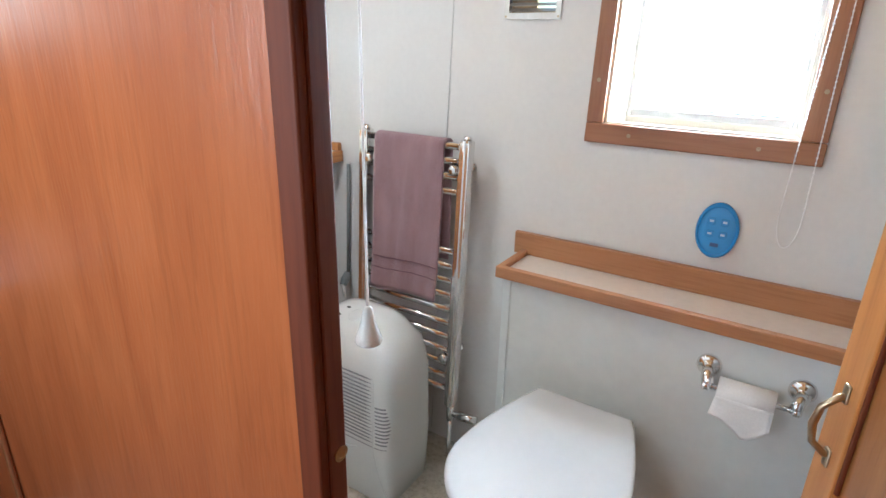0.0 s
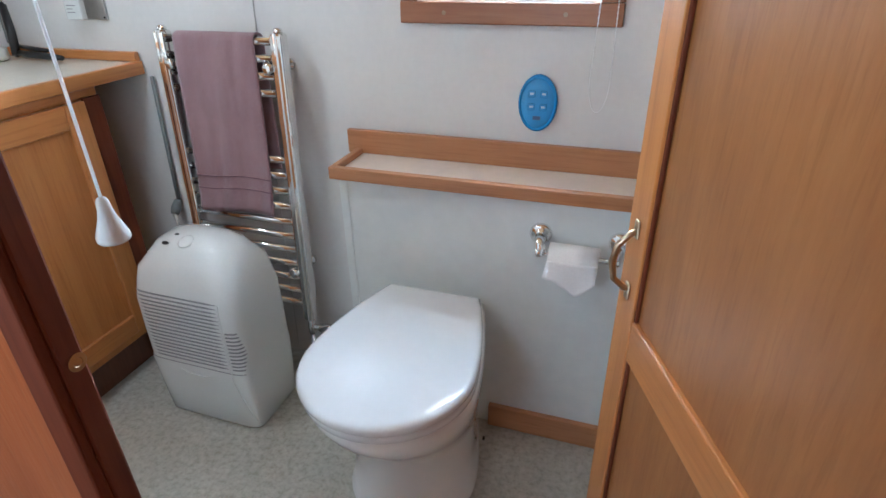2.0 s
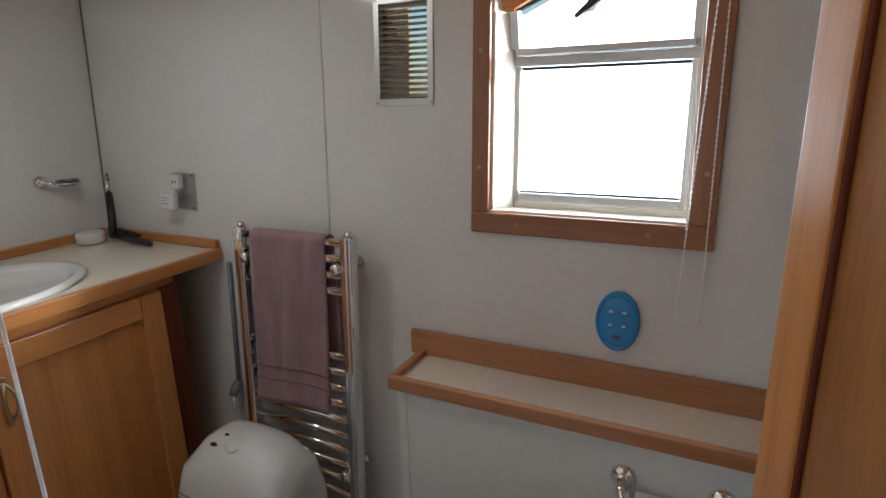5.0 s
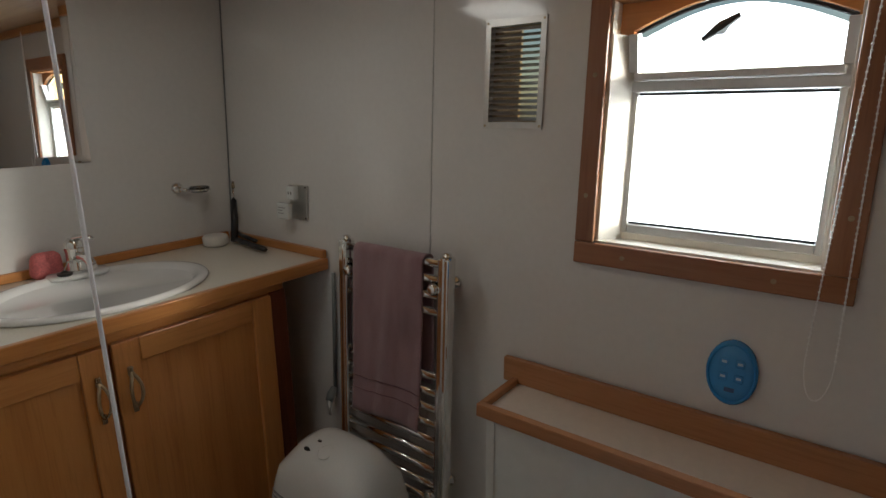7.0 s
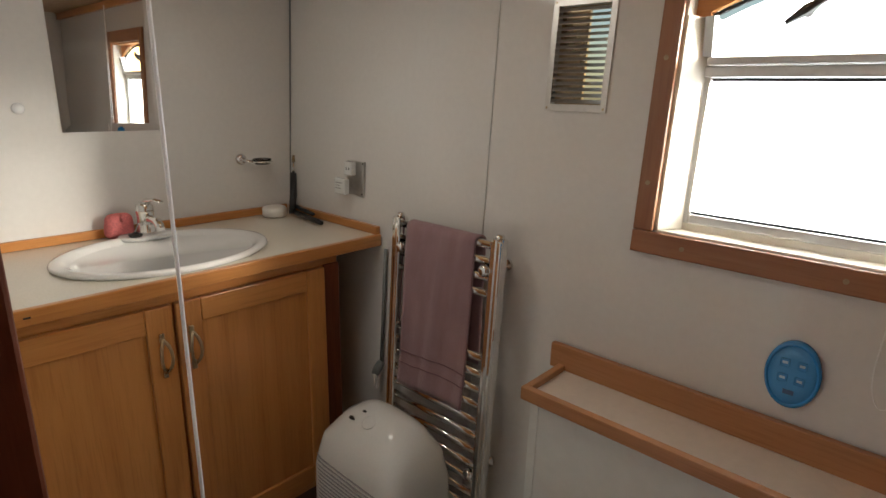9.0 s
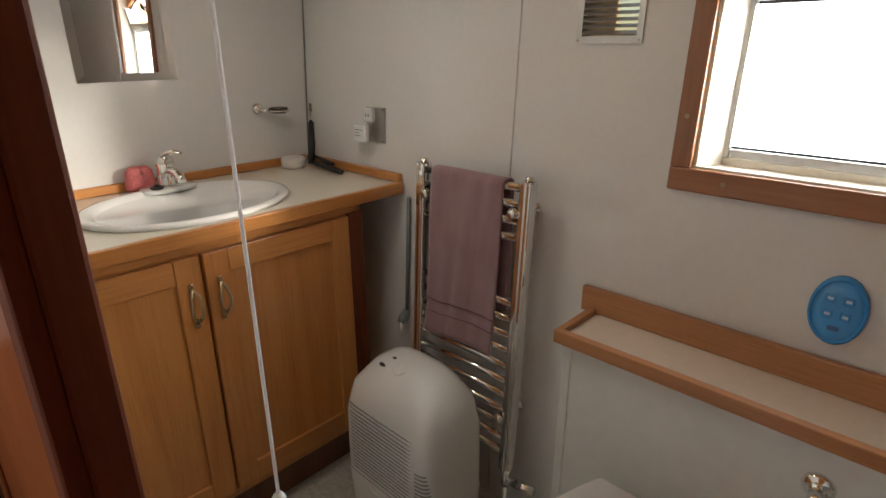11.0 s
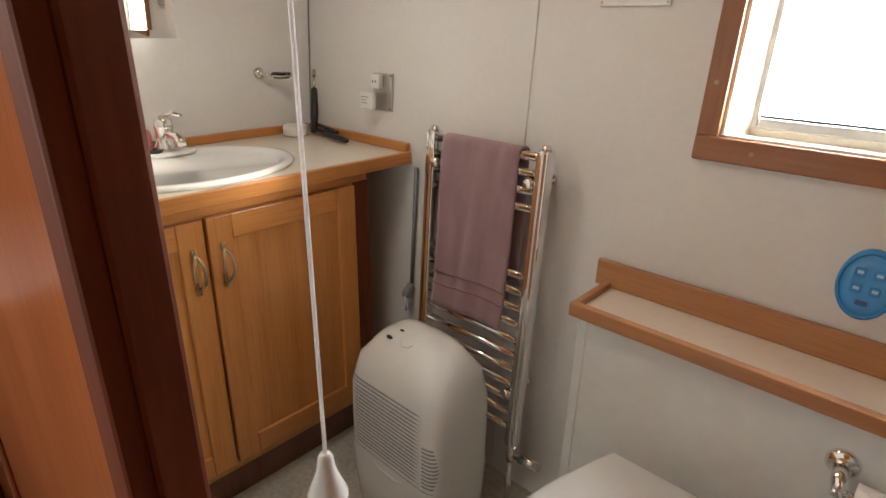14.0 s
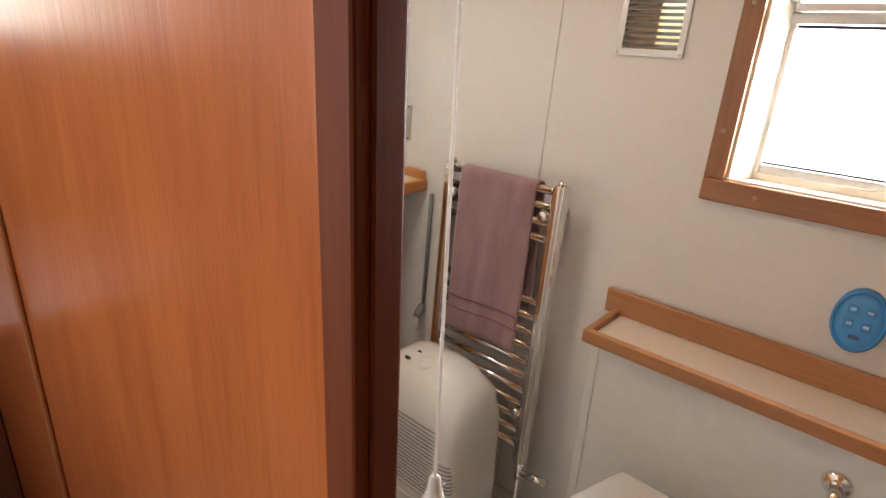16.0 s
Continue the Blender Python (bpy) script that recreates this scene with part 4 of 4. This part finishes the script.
def make_soap_dish():
    d = thing("soap_dish_holder", (VX, -0.13, 1.12), "chrome wall ring holding a clear soap dish", "soap dish")
    part("mount", lathe([(0.020, 0), (0.020, 0.004), (0.014, 0.012), (0.010, 0.015)], (VX, -0.140, 1.132), "X", 24), chrome, d, "", True)
    part("arm", tube([(VX + 0.012, -0.140, 1.132), (VX + 0.03, -0.132, 1.128), (VX + 0.042, -0.118, 1.126)], 0.006, 10), chrome, d, "", True)
    part("ring", tube([(VX + 0.046 + 0.034 * math.cos(a), -0.085 + 0.034 * math.sin(a), 1.126) for a in [2 * math.pi * k / 28 for k in range(29)]], 0.0028, 8), chrome, d, "", True)
    part("dish", lathe([(0.018, -0.012), (0.026, -0.010), (0.033, 0.008), (0.031, 0.008), (0.024, -0.007), (0.001, -0.008)], (VX + 0.046, -0.085, 1.127), "Z", 28), clear_glass, d, "clear glass dish", True)


make_soap_dish()
# white dome added in place of a small bright spot of light on the wall
hook = thing("bright_spot_dome", (VX, -0.752, 1.305), "small white dome standing in for a bright spot of light on the wall", "hook")
part("dome", lathe([(0.015, 0.0003), (0.015, 0.003), (0.012, 0.006), (0.007, 0.008), (0.002, 0.009)], (VX, -0.752, 1.305), "X", 24), lid_white, hook, "", True)
b = lathe([(0.036, 0), (0.042, 0.004), (0.043, 0.026), (0.039, 0.034), (0.034, 0.036), (0.001, 0.036)], (0.135, -0.060, CZ), "Z", 32)
tub = thing("soap_tub", (0.135, -0.060, CZ), "low round milky-white soap tub", "tub")
part("tub", b, soap_white, tub, "", True)


def make_hair_tools():
    h = thing("curling_tongs", (0.16, 0.0, CZ), "black curling tongs propped upright in the corner", "curling tongs")
    part("handle", tube([(0.185, -0.020, CZ + 0.012), (0.160, 0.005, CZ + 0.075), (0.145, 0.018, CZ + 0.15)], [0.012, 0.013, 0.011], 12), black, h, "", True)
    part("barrel", tube([(0.145, 0.018, CZ + 0.15), (0.137, 0.026, CZ + 0.19)], 0.006, 10), chrome, h, "", True)
    part("tip", tube([(0.137, 0.026, CZ + 0.19), (0.134, 0.030, CZ + 0.212)], [0.007, 0.004], 10), pewter, h, "", True)
    k = thing("hair_straightener", (0.27, -0.015, CZ), "black hair straighteners lying on the worktop", "hair straightener")
    part("arm", tube([(0.170, -0.010, CZ + 0.018), (0.24, -0.020, CZ + 0.016), (0.33, -0.030, CZ + 0.014), (0.385, -0.036, CZ + 0.013)], [0.010, 0.012, 0.012, 0.009], 10, flat=0.8), black, k, "", True)
    part("arm", tube([(0.180, 0.002, CZ + 0.034), (0.24, -0.006, CZ + 0.030), (0.31, -0.017, CZ + 0.028)], [0.008, 0.010, 0.008], 10, flat=0.7), black, k, "", True)


make_hair_tools()


def make_pull_cord():
    c = thing("light_pull_cord", (1.560, -0.966, CEIL), "white ceiling pull cord with conical toggle", "pull cord")
    part("cord", tube([(1.558, -0.967, 1.8245), (1.560, -0.966, 1.022)], 0.0014, 8), cord_white, c, "", True)
    part("toggle", lathe([(0.0030, 0.003), (0.0105, 0.0005), (0.0128, 0), (0.0140, 0.002), (0.0138, 0.006), (0.0112, 0.013), (0.0078, 0.022), (0.0060, 0.030), (0.0052, 0.037), (0.0035, 0.040), (0.0018, 0.041)], (1.560, -0.966, 0.984), "Z", 28), plastic, c, "white conical toggle", True)


make_pull_cord()


# ---- the open bathroom door ----
def make_door():
    """Built along its own length from the hinge, then swung to where it stands open."""
    d = new("door_1")
    tagged(d, "oak framed door standing open into the bathroom", "door", "", "structure")
    BASE[d.name] = Vector((0, 0, 0))
    W, T, H = DOOR_WIDE, 0.032, 1.775
    st, rail0, rail1 = 0.062, 0.640, 0.712
    # x runs from hinge to free edge, the face to the corridor side is y = 0
    for a, b_ in ((0.0, st), (W - st, W)):
        part("stile", box(a, b_, -T, 0, 0.012, H, 0.003), oak_up, d)
    for a, b_ in ((0.012, 0.10), (rail0, rail1), (H - 0.07, H)):
        part("rail", box(st + 0.0004, W - st - 0.0004, -T + 0.0006, -0.0006, a, b_, 0.003), oak_x, d)
    for a, b_ in ((0.10, rail0), (rail1, H - 0.07)):
        p = part("panel", box(st - 0.004, W - st + 0.004, -T + 0.009, -0.009, a - 0.004, b_ + 0.004), door_veneer, d, "oak veneer panel")
        part("bead", box(W - st - 0.0065, W - st - 0.0005, -0.0088, -0.0025, a + 0.0005, b_ - 0.0005, 0.002), mahogany, p)
        part("bead", box(st + 0.0005, st + 0.0065, -0.0088, -0.0025, a + 0.0005, b_ - 0.0005, 0.002), mahogany, p)
    hx, hz, L = W - 0.034, 0.800, 0.092
    pts = [(hx, 0, hz + L / 2), (hx, 0.008, hz + L / 2 - 0.001), (hx, 0.026, hz + L * 0.30), (hx, 0.031, hz), (hx, 0.026, hz - L * 0.30), (hx, 0.008, hz - L / 2 + 0.001), (hx, 0, hz - L / 2)]
    b = tube(pts, [0.006, 0.005, 0.0048, 0.0056, 0.0048, 0.005, 0.006], 12)
    for s in (1, -1):
        box(hx - 0.007, hx + 0.007, 0, 0.004, hz + s * (L / 2 + 0.005) - 0.014, hz + s * (L / 2 + 0.005) + 0.014, 0.002, 2, b)
    part("door_handle", b, pewter, d, "aged pewter bow handle", True)
    d.matrix_world = Matrix.Translation((*DOOR_AT, 0)) @ Matrix.Rotation(radians(DOOR_TURN), 4, "Z")


DOOR_WIDE, DOOR_AT, DOOR_TURN = 0.585, (2.215, -1.040), 112.3
make_door()


# ---- cabin side seen past the bulkhead ----
def make_cabin():
    m = thing("cabin_mirror", (0.60, -1.083, 1.4), "dark rectangular wall mirror with chrome fixings", "mirror")
    y = -1.0835
    ring = lambda yy, d: [(0.45 + d, yy, 1.150 + d), (0.738 - d, yy, 1.150 + d), (0.738 - d, yy, 1.72 - d), (0.45 + d, yy, 1.72 - d)]
    part("glass", loft([ring(y, 0), ring(y - 0.004, 0), ring(y - 0.006, 0.02)]), mirror_mat, m)
    for x, z in ((0.665, 1.20), (0.53, 1.20)):
        part("fixing", lathe([(0.009, 0), (0.009, 0.003), (0.005, 0.006)], (x, y - 0.0062, z), "Y", 16), chrome, m, "", True)
    s = thing("cabin_cupboard", (0.0, -1.35, 0), "dark wooden cabin cupboard with lipped top", "cupboard")
    part("body", box(-0.50, 0.25, -1.60, -1.0845, 0, 0.64, 0.004), dark_wood, s)
    part("top", box(-0.52, 0.275, -1.625, -1.0845, 0.641, 0.670, 0.006), shelf_wood, s)
    part("upstand", box(-0.52, 0.275, -1.099, -1.0845, 0.6705, 0.702, 0.003), shelf_wood, s)


make_cabin()
